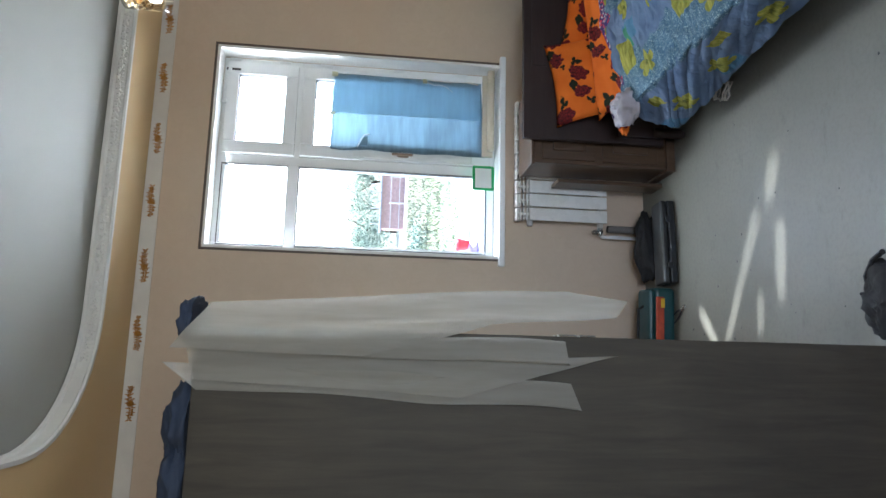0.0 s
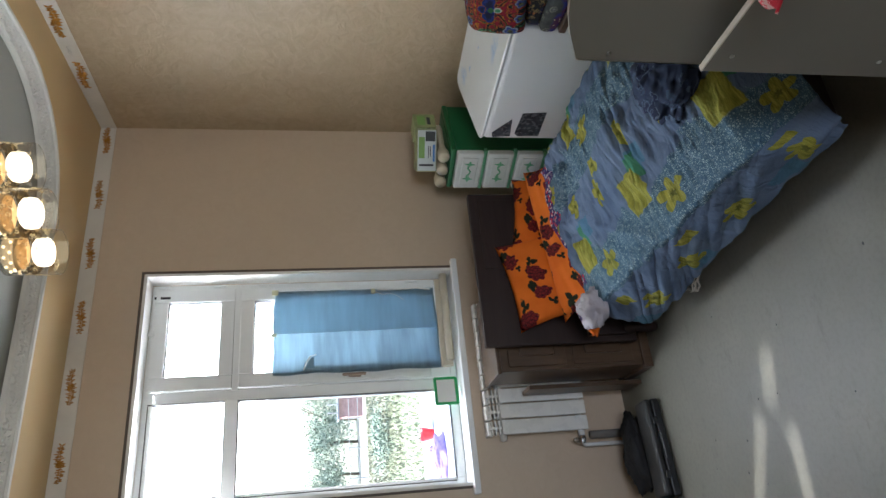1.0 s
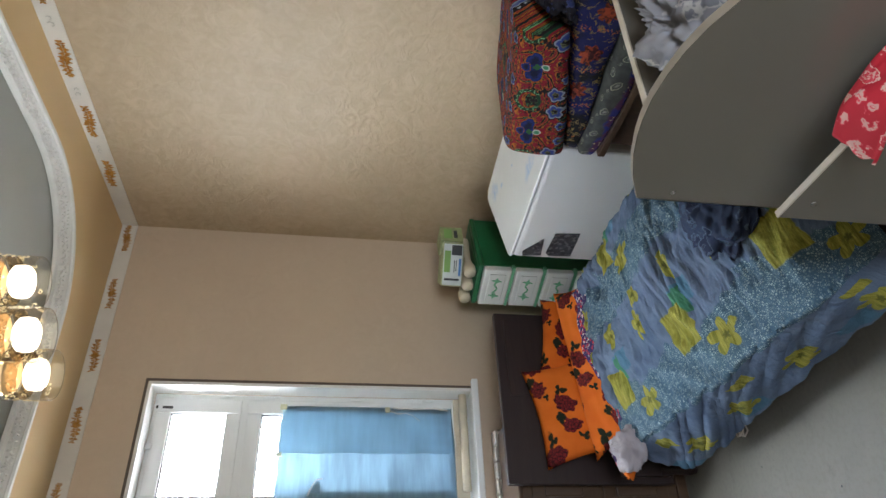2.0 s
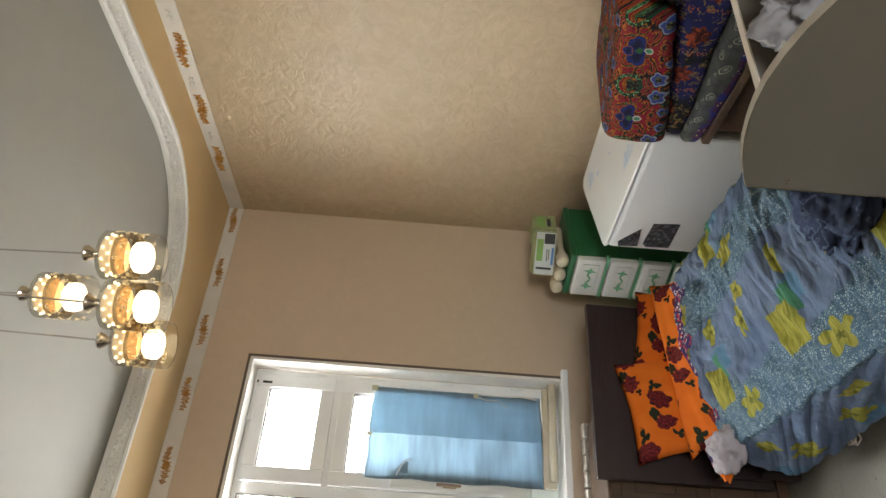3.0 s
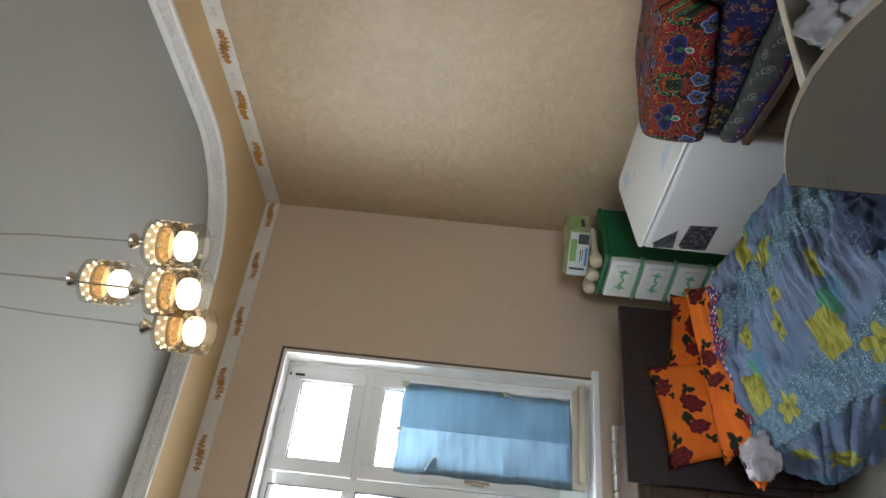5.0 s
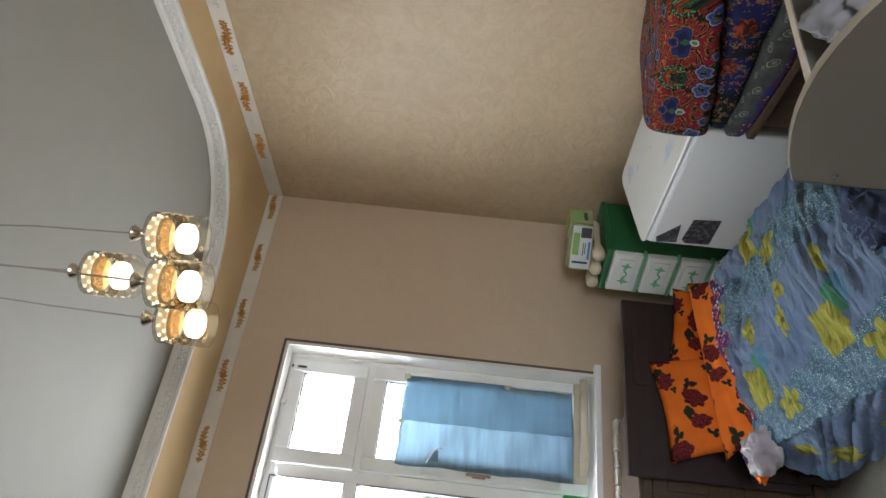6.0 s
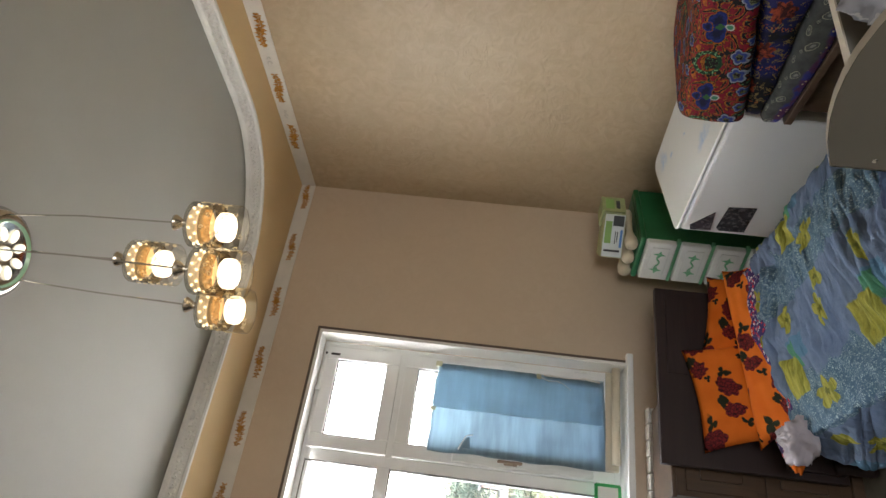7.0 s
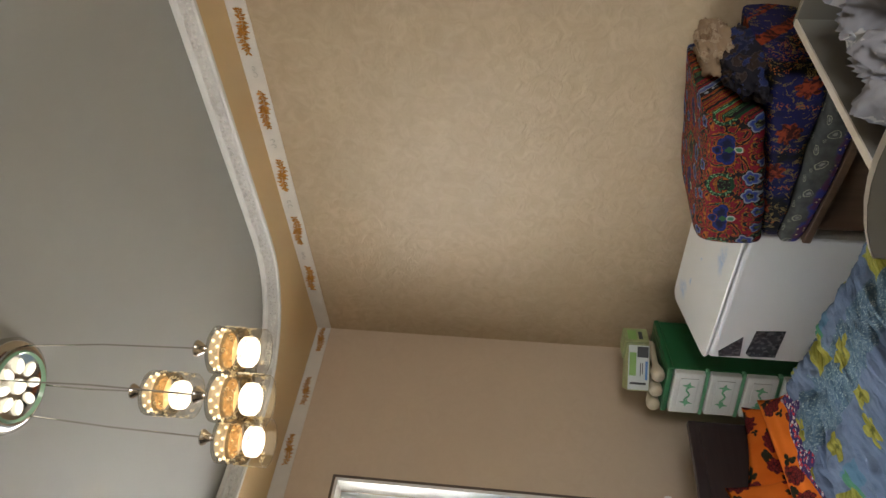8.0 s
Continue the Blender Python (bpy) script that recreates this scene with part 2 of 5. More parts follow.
def make_red_quilt():
    """Mirrored garden print: blue petals edged in orange, green arcs, white-rimmed blue flowers on red."""
    n = Nodes("red_floral_print")
    u, v = n.flat("z", "y", "x", 0.012, 40.0)
    w = n.calc("ADD", n.calc("SUBTRACT", u, 2.74), n.calc("MULTIPLY", n.calc("SUBTRACT", v, 2.667), 0.2))
    cell = n.lattice(w, v, 0.0, 2.667, 0.30, 0.31)
    ab = (cell[0], n.calc("ABSOLUTE", cell[1]))
    flat = n.node("ShaderNodeCombineXYZ", X=ab[0], Y=ab[1])
    wild = n.noise(13, 2, 0.5, flat.outputs[0], 1.2)
    fine = n.noise(80, 3, 0.6, flat.outputs[0], 0.7)
    leafy = n.cells(120, flat.outputs[0])
    red, black = (0.17, 0.007, 0.016), (0.010, 0.008, 0.009)
    orange, green, blue = (0.29, 0.09, 0.009), (0.02, 0.09, 0.028), (0.012, 0.022, 0.14)
    scroll = n.calc("MULTIPLY", wild, 11.0)
    turn = n.calc("SUBTRACT", scroll, n.calc("FLOOR", scroll))
    kind = n.calc("SUBTRACT", n.calc("MULTIPLY", scroll, 0.5), n.calc("FLOOR", n.calc("MULTIPLY", scroll, 0.5)))
    col = n.mix(n.ramp(fine, [(0.34, 0), (0.46, 1)]), (0.09, 0.005, 0.009), red)
    foliage = n.mix(n.ramp(leafy, [(0.22, 0), (0.40, 1)]), (0.06, 0.16, 0.06), black)
    col = n.mix(n.ramp(kind, [(0.60, 0), (0.61, 1)]), col, n.mix(n.ramp(n.noise(30, 2, 0.5, flat.outputs[0]), [(0.46, 0), (0.50, 1)]), foliage, black))
    col = n.mix(n.ramp(turn, [(0.02, 0), (0.04, 1), (0.36, 1), (0.38, 0)]), col, black)
    col = n.mix(n.ramp(turn, [(0.06, 0), (0.09, 1), (0.28, 1), (0.31, 0)]), col, n.mix(n.ramp(fine, [(0.38, 0), (0.5, 1)]), (0.14, 0.03, 0.006), orange))
    # green scaly arcs between the repeats
    arc = n.shift(ab, 0.02, 0.155)
    rad = n.calc("SQRT", n.calc("ADD", n.calc("MULTIPLY", arc[0], arc[0]), n.calc("MULTIPLY", arc[1], arc[1])))
    col = n.mix(n.ramp(rad, [(0.036, 0), (0.037, 1), (0.051, 1), (0.052, 0)]), col, n.mix(n.ramp(leafy, [(0.25, 0), (0.42, 1)]), (0.14, 0.34, 0.15), (0.008, 0.035, 0.016)))
    # blue petals with an orange rim
    for da, db, r, long in ((0.004, 0.028, 0.031, 0.8), (0.036, 0.0, 0.020, 1.0)):
        f, d = n.petals(n.shift(ab, da, db), r, 3, 0.25, 0.04, long)
        col = n.mix(n.fade(d, 1.10, 1.14), col, orange)
        col = n.mix(n.fade(d, 1.02, 1.06), col, black)
        col = n.mix(f, col, n.mix(n.ramp(n.calc("MULTIPLY", d, n.ramp(fine, [(0.4, 0.5), (0.6, 1)])), [(0.25, 0), (0.7, 1)]), (0.006, 0.008, 0.03), blue))
    f, d = n.petals(n.shift(ab, -0.004, 0.0), 0.014, 4, 0.3)
    col = n.mix(f, col, green)
    f, d = n.petals(n.shift(ab, -0.034, 0.0), 0.017, 2, 0.2, 0.05)
    col = n.mix(f, col, n.mix(n.ramp(d, [(0.6, 1), (0.8, 0)]), (0.36, 0.40, 0.34), (0.04, 0.18, 0.09)))
    # white-rimmed flowers
    for da, db, r in ((-0.092, 0.112, 0.036), (-0.125, 0.04, 0.022), (0.11, 0.09, 0.024)):
        f, d = n.petals(n.shift(ab, da, db), r, 5, 0.3, 0.04)
        col = n.mix(n.fade(d, 1.1, 1.14), col, black)
        col = n.mix(f, col, n.mix(n.ramp(d, [(0.72, 0), (0.95, 1)]), (0.02, 0.04, 0.17), (0.22, 0.25, 0.28)))
        col = n.mix(n.ramp(d, [(0.34, 1), (0.5, 0)]), col, n.mix(n.ramp(fine, [(0.45, 0), (0.55, 1)]), black, (0.10, 0.12, 0.05)))
    n.bump(n.noise(150, 3), 0.12, 0.002)
    return n.done(col, 0.85, 0, 0.2)


def make_paisley():
    """Grey cloth with pale curled outlines and a blue-violet border along its lower edge."""
    n = Nodes("grey_paisley_print")
    u, v = n.flat("z", "y", "x", 0.03, 25.0)
    col = n.mix(n.ramp(n.noise(30, 4), [(0.35, 0), (0.65, 1)]), (0.038, 0.042, 0.040), (0.060, 0.064, 0.060))
    for ou, ov, r, turn in ((0.0, 0.02, 0.028, 0.5), (0.05, 0.09, 0.02, 2.0), (0.03, 0.05, 0.012, 1.0)):
        cell = n.lattice(u, v, ou, ov, 0.105, 0.125, 0.37, turn)
        f, d = n.petals(cell, r, 1, 0.55, 0.05, 1.5)
        col = n.mix(n.ramp(d, [(0.76, 0), (0.82, 0.75), (0.94, 0.75), (1.0, 0)]), col, (0.27, 0.28, 0.20))
        col = n.mix(n.ramp(d, [(0.28, 0.6), (0.4, 0), (0.5, 0), (0.55, 0.4), (0.6, 0)]), col, (0.25, 0.26, 0.22))
    edge = n.calc("ADD", n.node("ShaderNodeSeparateXYZ", Vector=n.co).outputs[2], n.calc("MULTIPLY", n.calc("SUBTRACT", n.noise(9, 3), 0.5), 0.08))
    hue = n.mix(n.ramp(n.noise(22, 3), [(0.45, 0), (0.55, 1)]), (0.02, 0.025, 0.15), (0.06, 0.02, 0.06))
    hue = n.mix(n.ramp(n.cells(55), [(0.16, 1), (0.22, 0)]), hue, (0.45, 0.36, 0.2))
    col = n.mix(n.ramp(edge, [(0.688, 1), (0.70, 0)]), col, hue)
    n.bump(n.noise(150, 3), 0.12, 0.002)
    return n.done(col, 0.85, 0, 0.2)


def make_banded():
    """Dark blue printed cloth with rows of orange blossoms across it."""
    n = Nodes("dark_blue_print")
    u, v = n.flat("z", "y", "x", 0.03, 40.0)
    wild = n.noise(38, 4, 0.65, None, 0.8)
    col = n.mix(n.ramp(n.noise(6, 3), [(0.42, 0), (0.55, 1)]), (0.007, 0.008, 0.010), (0.012, 0.014, 0.075))
    col = n.mix(n.ramp(wild, [(0.56, 0), (0.585, 0.9), (0.62, 0.9), (0.64, 0)]), col, (0.20, 0.145, 0.045))
    cell = n.lattice(u, v, 0.02, 2.64, 0.16, 0.17, 0.3)
    f, d = n.petals(cell, 0.045, 7, 0.35)
    col = n.mix(f, col, n.mix(n.ramp(wild, [(0.42, 0), (0.55, 1)]), (0.035, 0.008, 0.006), (0.28, 0.045, 0.014)))
    stripe = n.calc("ABSOLUTE", n.shift(cell, 0, 0.07)[1])
    col = n.mix(n.calc("MULTIPLY", n.ramp(stripe, [(0.007, 0.9), (0.009, 0)]), n.ramp(n.cells(130), [(0.3, 1), (0.4, 0)])), col, (0.45, 0.12, 0.02))
    n.bump(n.noise(150, 3), 0.12, 0.002)
    return n.done(col, 0.85, 0, 0.2)


def make_patchwork(name, cols, scale, base):
    """A busy printed cloth: many-coloured blots of several sizes on a dark or bright ground."""
    n = Nodes(name)
    wob = n.node("ShaderNodeTexNoise", Vector=n.co, Scale=scale * 2.2, Detail=3.0).outputs[1]
    sub = n.node("ShaderNodeVectorMath")
    sub.operation = "MULTIPLY_ADD"
    n.put(sub.inputs[0], wob)
    sub.inputs[1].default_value = (0.9 / scale,) * 3
    n.put(sub.inputs[2], n.co)
    col = base
    for i, c in enumerate(cols):
        sc = scale * (0.75 + 0.3 * i)
        v = n.node("ShaderNodeMapping", Vector=sub.outputs[0])
        v.inputs["Location"].default_value = (i * 3.7, i * 1.9, i * 5.3)
        d = n.cells(sc, v.outputs[0])
        other = cols[(i + 2) % len(cols)]
        line = tuple(min(1, 0.02 + 1.1 * q) for q in cols[(i + 3) % len(cols)])
        f = 1 - 0.055 * i
        col = n.mix(n.ramp(d, [(0.35 * f, 1), (0.37 * f, 0)]), col, line)
        col = n.mix(n.ramp(d, [(0.305 * f, 1), (0.325 * f, 0)]), col, c)
        col = n.mix(n.ramp(d, [(0.14 * f, 1), (0.16 * f, 0)]), col, line)
        col = n.mix(n.ramp(d, [(0.105 * f, 1), (0.12 * f, 0)]), col, other)
    n.bump(n.noise(150, 3), 0.12, 0.002)
    return n.done(col, 0.85, 0, 0.2)


def make_glass(name="clear_glass", rough=0.0, tint=(1, 1, 1)):
    n = Nodes(name)
    n.p.inputs["Transmission Weight"].default_value = 1.0
    n.p.inputs["IOR"].default_value = 1.18
    return n.done(tint, rough)


def make_sheet(name, c, through, var=0.1, streak=(6, 6, 0.6)):
    """Thin cloth or film that lets part of the light pass."""
    n = Nodes(name)
    fold = n.noise(9, 4, 0.5, n.moved(streak))
    col = n.mix(n.ramp(fold, [(0.35, 0), (0.65, 1)]), tuple(v * (1 - var) for v in c), c)
    n.done(col, 0.7, 0, 0.2)
    tr = n.node("ShaderNodeBsdfTranslucent", Color=col)
    mx = n.node("ShaderNodeMixShader")
    mx.inputs[0].default_value = through
    n.t.links.new(n.p.outputs[0], mx.inputs[1])
    n.t.links.new(tr.outputs[0], mx.inputs[2])
    n.t.links.new(mx.outputs[0], n.t.nodes["Material Output"].inputs[0])
    return n.m


def lamp_glow(name, c, strength):
    n = Nodes(name)
    n.p.inputs["Emission Color"].default_value = (*c, 1)
    n.p.inputs["Emission Strength"].default_value = strength
    return n.done(c, 0.4)


WALLPAPER = make_wallpaper("wallpaper", (0.40, 0.31, 0.20), (0.485, 0.375, 0.25), 0.36)
# lighter, flatter copy: colour makes up for the weak light on the north wall
NORTHPAPER = make_wallpaper("lightened_smooth_wallpaper", (0.54, 0.43, 0.325), (0.575, 0.462, 0.352), 0.07)
FLOOR = make_floor()
BLANKET = make_blanket()
ORANGE = make_orange()
SOFFIT = plain("cream_paint", (0.66, 0.47, 0.24), 0.5, var=0.06, scale=2, bump=0.03)
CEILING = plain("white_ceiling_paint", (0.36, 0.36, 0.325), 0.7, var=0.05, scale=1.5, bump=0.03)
PLASTER = plain("white_plaster_moulding", (0.74, 0.73, 0.70), 0.5, var=0.06)
BORDER = plain("white_border_paper", (0.66, 0.64, 0.60), 0.5, var=0.08)
GOLD = plain("gold_relief", (0.50, 0.24, 0.035), 0.4, 0.3, var=0.25, scale=40, bump=0.2)
FAINT = plain("grey_relief", (0.52, 0.51, 0.48), 0.5)
PVC = plain("white_pvc", (0.80, 0.82, 0.83), 0.35, var=0.02, bump=0.01, shine=0.03)
REVEAL = plain("white_reveal_paint", (0.76, 0.75, 0.72), 0.5, var=0.07)
GLASS = make_glass()
# dark brown for the shadow line painted round the window opening
EDGESHADE = plain("brown_edge_shade", (0.10, 0.075, 0.06), 0.6)
RUBBER = plain("black_rubber", (0.02, 0.02, 0.02), 0.6)
STEEL = plain("brushed_steel", (0.55, 0.53, 0.5), 0.28, 0.9, var=0.1)
RADIATOR = plain("white_enamel", (0.74, 0.73, 0.70), 0.28, var=0.03, bump=0.01)
LAMINATE = plain("grey_laminate", (0.16, 0.152, 0.13), 0.2, var=0.02, scale=1, bump=0.012, fine=220, shine=0.02)
EDGING = plain("pale_beech_edging", (0.55, 0.50, 0.42), 0.45, var=0.1)
HEADBOARD = wood("dark_headboard_veneer", (0.024, 0.014, 0.0135), (0.037, 0.023, 0.021), 0.5, 0, 0.35)
BROWN = wood("old_brown_veneer", (0.056, 0.033, 0.020), (0.11, 0.067, 0.04), 0.34, 2)
WARDROBE = wood("dark_grey_wardrobe_veneer", (0.030, 0.026, 0.020), (0.056, 0.048, 0.037), 0.6, 2, 0.25)
MACHINE = plain("white_machine_plastic", (0.58, 0.59, 0.58), 0.36, var=0.012, scale=2, bump=0.008, shine=0.015)


# ---- building blocks ----
def mesh(bm, name, material=None, smooth=False):
    me = bpy.data.meshes.new(name)
    bmesh.ops.recalc_face_normals(bm, faces=bm.faces[:])
    if smooth:
        for f in bm.faces:
            f.smooth = True
    bm.to_mesh(me)
    bm.free()
    if material:
        me.materials.append(material)
    return me


def part(name, bm, material, parent, label="", smooth=False):
    """Links bm as one mesh object under a thing or part; coordinates are the parent's own."""
    ob = new(name, mesh(bm, name, material, smooth))
    ob.parent = parent
    return tagged(ob, label)


def thing(name, label, category, at=(0, 0, 0), rz=0.0, group="", kind=""):
    ob = new(name)
    ob.empty_display_size = 0.1
    ob.matrix_world = pose(*at, 0, 0, rz)
    return tagged(ob, label, category, group, kind)


def solid(name, bm, material, label, category, at=(0, 0, 0), rot=(0, 0, 0), kind="", group="", smooth=False):
    ob = new(name, mesh(bm, name, material, smooth))
    ob.matrix_world = pose(*at, *rot)
    return tagged(ob, label, category, group, kind)


def box(x0, y0, z0, x1, y1, z1, bevel=0.0, bm=None, seg=2):
    b = bmesh.new()
    bmesh.ops.create_cube(b, size=1.0, matrix=Matrix.Translation(((x0 + x1) / 2, (y0 + y1) / 2, (z0 + z1) / 2)) @ Matrix.Diagonal((abs(x1 - x0), abs(y1 - y0), abs(z1 - z0), 1)))
    if bevel:
        bmesh.ops.bevel(b, geom=b.edges[:], offset=bevel, segments=seg, affect="EDGES", profile=0.5)
    return join(bm, b)


def join(bm, b):
    if bm is None:
        return b
    tmp = bpy.data.meshes.new("tmp")
    b.to_mesh(tmp)
    b.free()
    bm.from_mesh(tmp)
    bpy.data.meshes.remove(tmp)
    return bm


def lathe(profile, seg=24, m=None, bm=None, caps=True):
    """A turned body: (radius, height) pairs round the z axis."""
    b = bmesh.new()
    rings = [[b.verts.new((r * math.cos(2 * math.pi * i / seg), r * math.sin(2 * math.pi * i / seg), z)) for i in range(seg)] for r, z in profile]
    for lo, hi in zip(rings, rings[1:]):
        for i in range(seg):
            b.faces.new((lo[i], lo[(i + 1) % seg], hi[(i + 1) % seg], hi[i]))
    if caps:
        b.faces.new(rings[0][::-1])
        b.faces.new(rings[-1])
    if m:
        b.transform(m)
    return join(bm, b)


def rod(points, r, seg=8, bm=None):
    """A round bar or cord through points."""
    b = bmesh.new()
    pts = [Vector(p) for p in points]
    rings = []
    for i, p in enumerate(pts):
        way = (pts[min(i + 1, len(pts) - 1)] - pts[max(i - 1, 0)]).normalized()
        side = way.orthogonal().normalized() if not rings else (last - way * last.dot(way)).normalized()
        last = side
        up = way.cross(side)
        rings.append([b.verts.new(p + r * (side * math.cos(2 * math.pi * k / seg) + up * math.sin(2 * math.pi * k / seg))) for k in range(seg)])
    for lo, hi in zip(rings, rings[1:]):
        for k in range(seg):
            b.faces.new((lo[k], lo[(k + 1) % seg], hi[(k + 1) % seg], hi[k]))
    b.faces.new(rings[0][::-1])
    b.faces.new(rings[-1])
    return join(bm, b)


def sheet(f, nu, nv, thick=0.0, bm=None):
    """A surface f(u, v), u and v from 0 to 1; thick adds a second skin below."""
    b = bmesh.new()
    g = [[b.verts.new(f(i / nu, j / nv)) for j in range(nv + 1)] for i in range(nu + 1)]
    for i in range(nu):
        for j in range(nv):
            b.faces.new((g[i][j], g[i + 1][j], g[i + 1][j + 1], g[i][j + 1]))
    if thick:
        b.normal_update()
        h = [[b.verts.new(v.co - v.normal * thick) for v in row] for row in g]
        for i in range(nu):
            for j in range(nv):
                b.faces.new((h[i][j], h[i][j + 1], h[i + 1][j + 1], h[i + 1][j]))
        for i in range(nu):
            b.faces.new((g[i][0], h[i][0], h[i + 1][0], g[i + 1][0]))
            b.faces.new((g[i][nv], g[i + 1][nv], h[i + 1][nv], h[i][nv]))
        for j in range(nv):
            b.faces.new((g[0][j], g[0][j + 1], h[0][j + 1], h[0][j]))
            b.faces.new((g[nu][j], h[nu][j], h[nu][j + 1], g[nu][j + 1]))
    return join(bm, b)


def slab(outline, depth, axis="x", bm=None, bevel=0.0):
    """A flat board of the given outline (2D points) and thickness, in the plane across axis."""
    b = bmesh.new()
    put = {"x": lambda u, v: (0, u, v), "y": lambda u, v: (u, 0, v), "z": lambda u, v: (u, v, 0)}[axis]
    face = b.faces.new([b.verts.new(put(u, v)) for u, v in outline])
    way = {"x": (depth, 0, 0), "y": (0, depth, 0), "z": (0, 0, depth)}[axis]
    ext = bmesh.ops.extrude_face_region(b, geom=[face])
    bmesh.ops.translate(b, vec=way, verts=[v for v in ext["geom"] if isinstance(v, bmesh.types.BMVert)])
    if bevel:
        bmesh.ops.bevel(b, geom=b.edges[:], offset=bevel, segments=1, affect="EDGES")
    return join(bm, b)


def wob(x, y, z, s=1.0):
    return noise.noise(Vector((x, y, z)) * s)


def lump(rx, ry, rz, seed, rough=0.25, n=34, flat=0.0):
    """A soft crumpled heap, flattened below."""
    def f(u, v):
        a, e = u * 2 * math.pi, (v - 0.5) * math.pi
        d = Vector((math.cos(a) * math.cos(e), math.sin(a) * math.cos(e), math.sin(e)))
        k = 1 + rough * wob(d.x * 1.6, d.y * 1.6, d.z * 1.6 + seed, 1.3) + 0.9 * rough * (0.35 - abs(wob(d.x * 3.2, d.y * 3.2, d.z * 3.2 + seed, 1.7))) + 0.4 * rough * (0.3 - abs(wob(d.x * 7, d.y * 7, d.z * 7 + seed, 1.7)))
        return (rx * d.x * k, ry * d.y * k, max(-flat * rz, rz * d.z * k) + flat * rz)
    b = sheet(f, n, n)
    bmesh.ops.remove_doubles(b, verts=b.verts[:], dist=0.0004)
    return b


# ---- the room ----
XL, XR, YN, YS = -1.30, 2.26, 4.60, -0.60
WX0, WX1, WZ0, WZ1 = 0.066, 1.287, 0.912, 2.612
ZB0, ZB1, ZS, ZC = 2.864, 2.950, 2.952, 3.047

solid("floor", box(XL - 0.3, YS - 0.3, -0.2, XR + 0.3, YN + 0.35, 0), FLOOR, "worn grey linoleum floor with scuffs", "floor", kind="structure")
wn_ = box(XL - 0.3, YN, 0, WX0, YN + 0.35, 3.2)
box(WX1, YN, 0, XR + 0.3, YN + 0.35, 3.2, bm=wn_)
box(WX0, YN, 0, WX1, YN + 0.35, WZ0 - 0.04, bm=wn_)
box(WX0, YN, WZ1, WX1, YN + 0.35, 3.2, bm=wn_)
solid("wall_north", wn_, NORTHPAPER, "beige textured wallpaper wall with a window", "wall", kind="structure")
solid("wall_east", box(XR, YS, 0, XR + 0.3, YN, 3.2), WALLPAPER, "beige wall with swirled relief wallpaper", "wall", kind="structure")
# the west opening is unseen, added to let sun through the slits
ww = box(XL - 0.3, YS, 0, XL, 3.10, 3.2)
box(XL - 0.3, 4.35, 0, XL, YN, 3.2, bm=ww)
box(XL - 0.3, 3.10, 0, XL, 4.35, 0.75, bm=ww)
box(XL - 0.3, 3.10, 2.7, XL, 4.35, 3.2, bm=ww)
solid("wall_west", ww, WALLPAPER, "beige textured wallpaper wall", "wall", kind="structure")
ws = box(XL - 0.3, YS - 0.3, 0, -0.65, YS, 3.2)
box(0.65, YS - 0.3, 0, XR + 0.3, YS, 3.2, bm=ws)
box(-0.65, YS - 0.3, 0, 0.65, YS, 0.9, bm=ws)
box(-0.65, YS - 0.3, 2.3, 0.65, YS, 3.2, bm=ws)
solid("wall_south", ws, WALLPAPER, "beige wallpaper wall with an assumed second window", "wall", kind="structure")


# ---- ceiling: a flat field, a lower cream rim with round corners, a moulding between them ----
def ring(x0, y0, x1, y1, r, n=10):
    """Points of a rectangle with round corners."""
    pts = []
    for cx, cy, a0 in ((x1 - r, y1 - r, 0), (x0 + r, y1 - r, 90), (x0 + r, y0 + r, 180), (x1 - r, y0 + r, 270)):
        for i in range(n + 1):
            a = radians(a0 + 90 * i / n)
            pts.append((cx + r * math.cos(a), cy + r * math.sin(a)))
    return pts


TRAY = (-0.97, 0.1, 2.03, 4.215, 0.64)


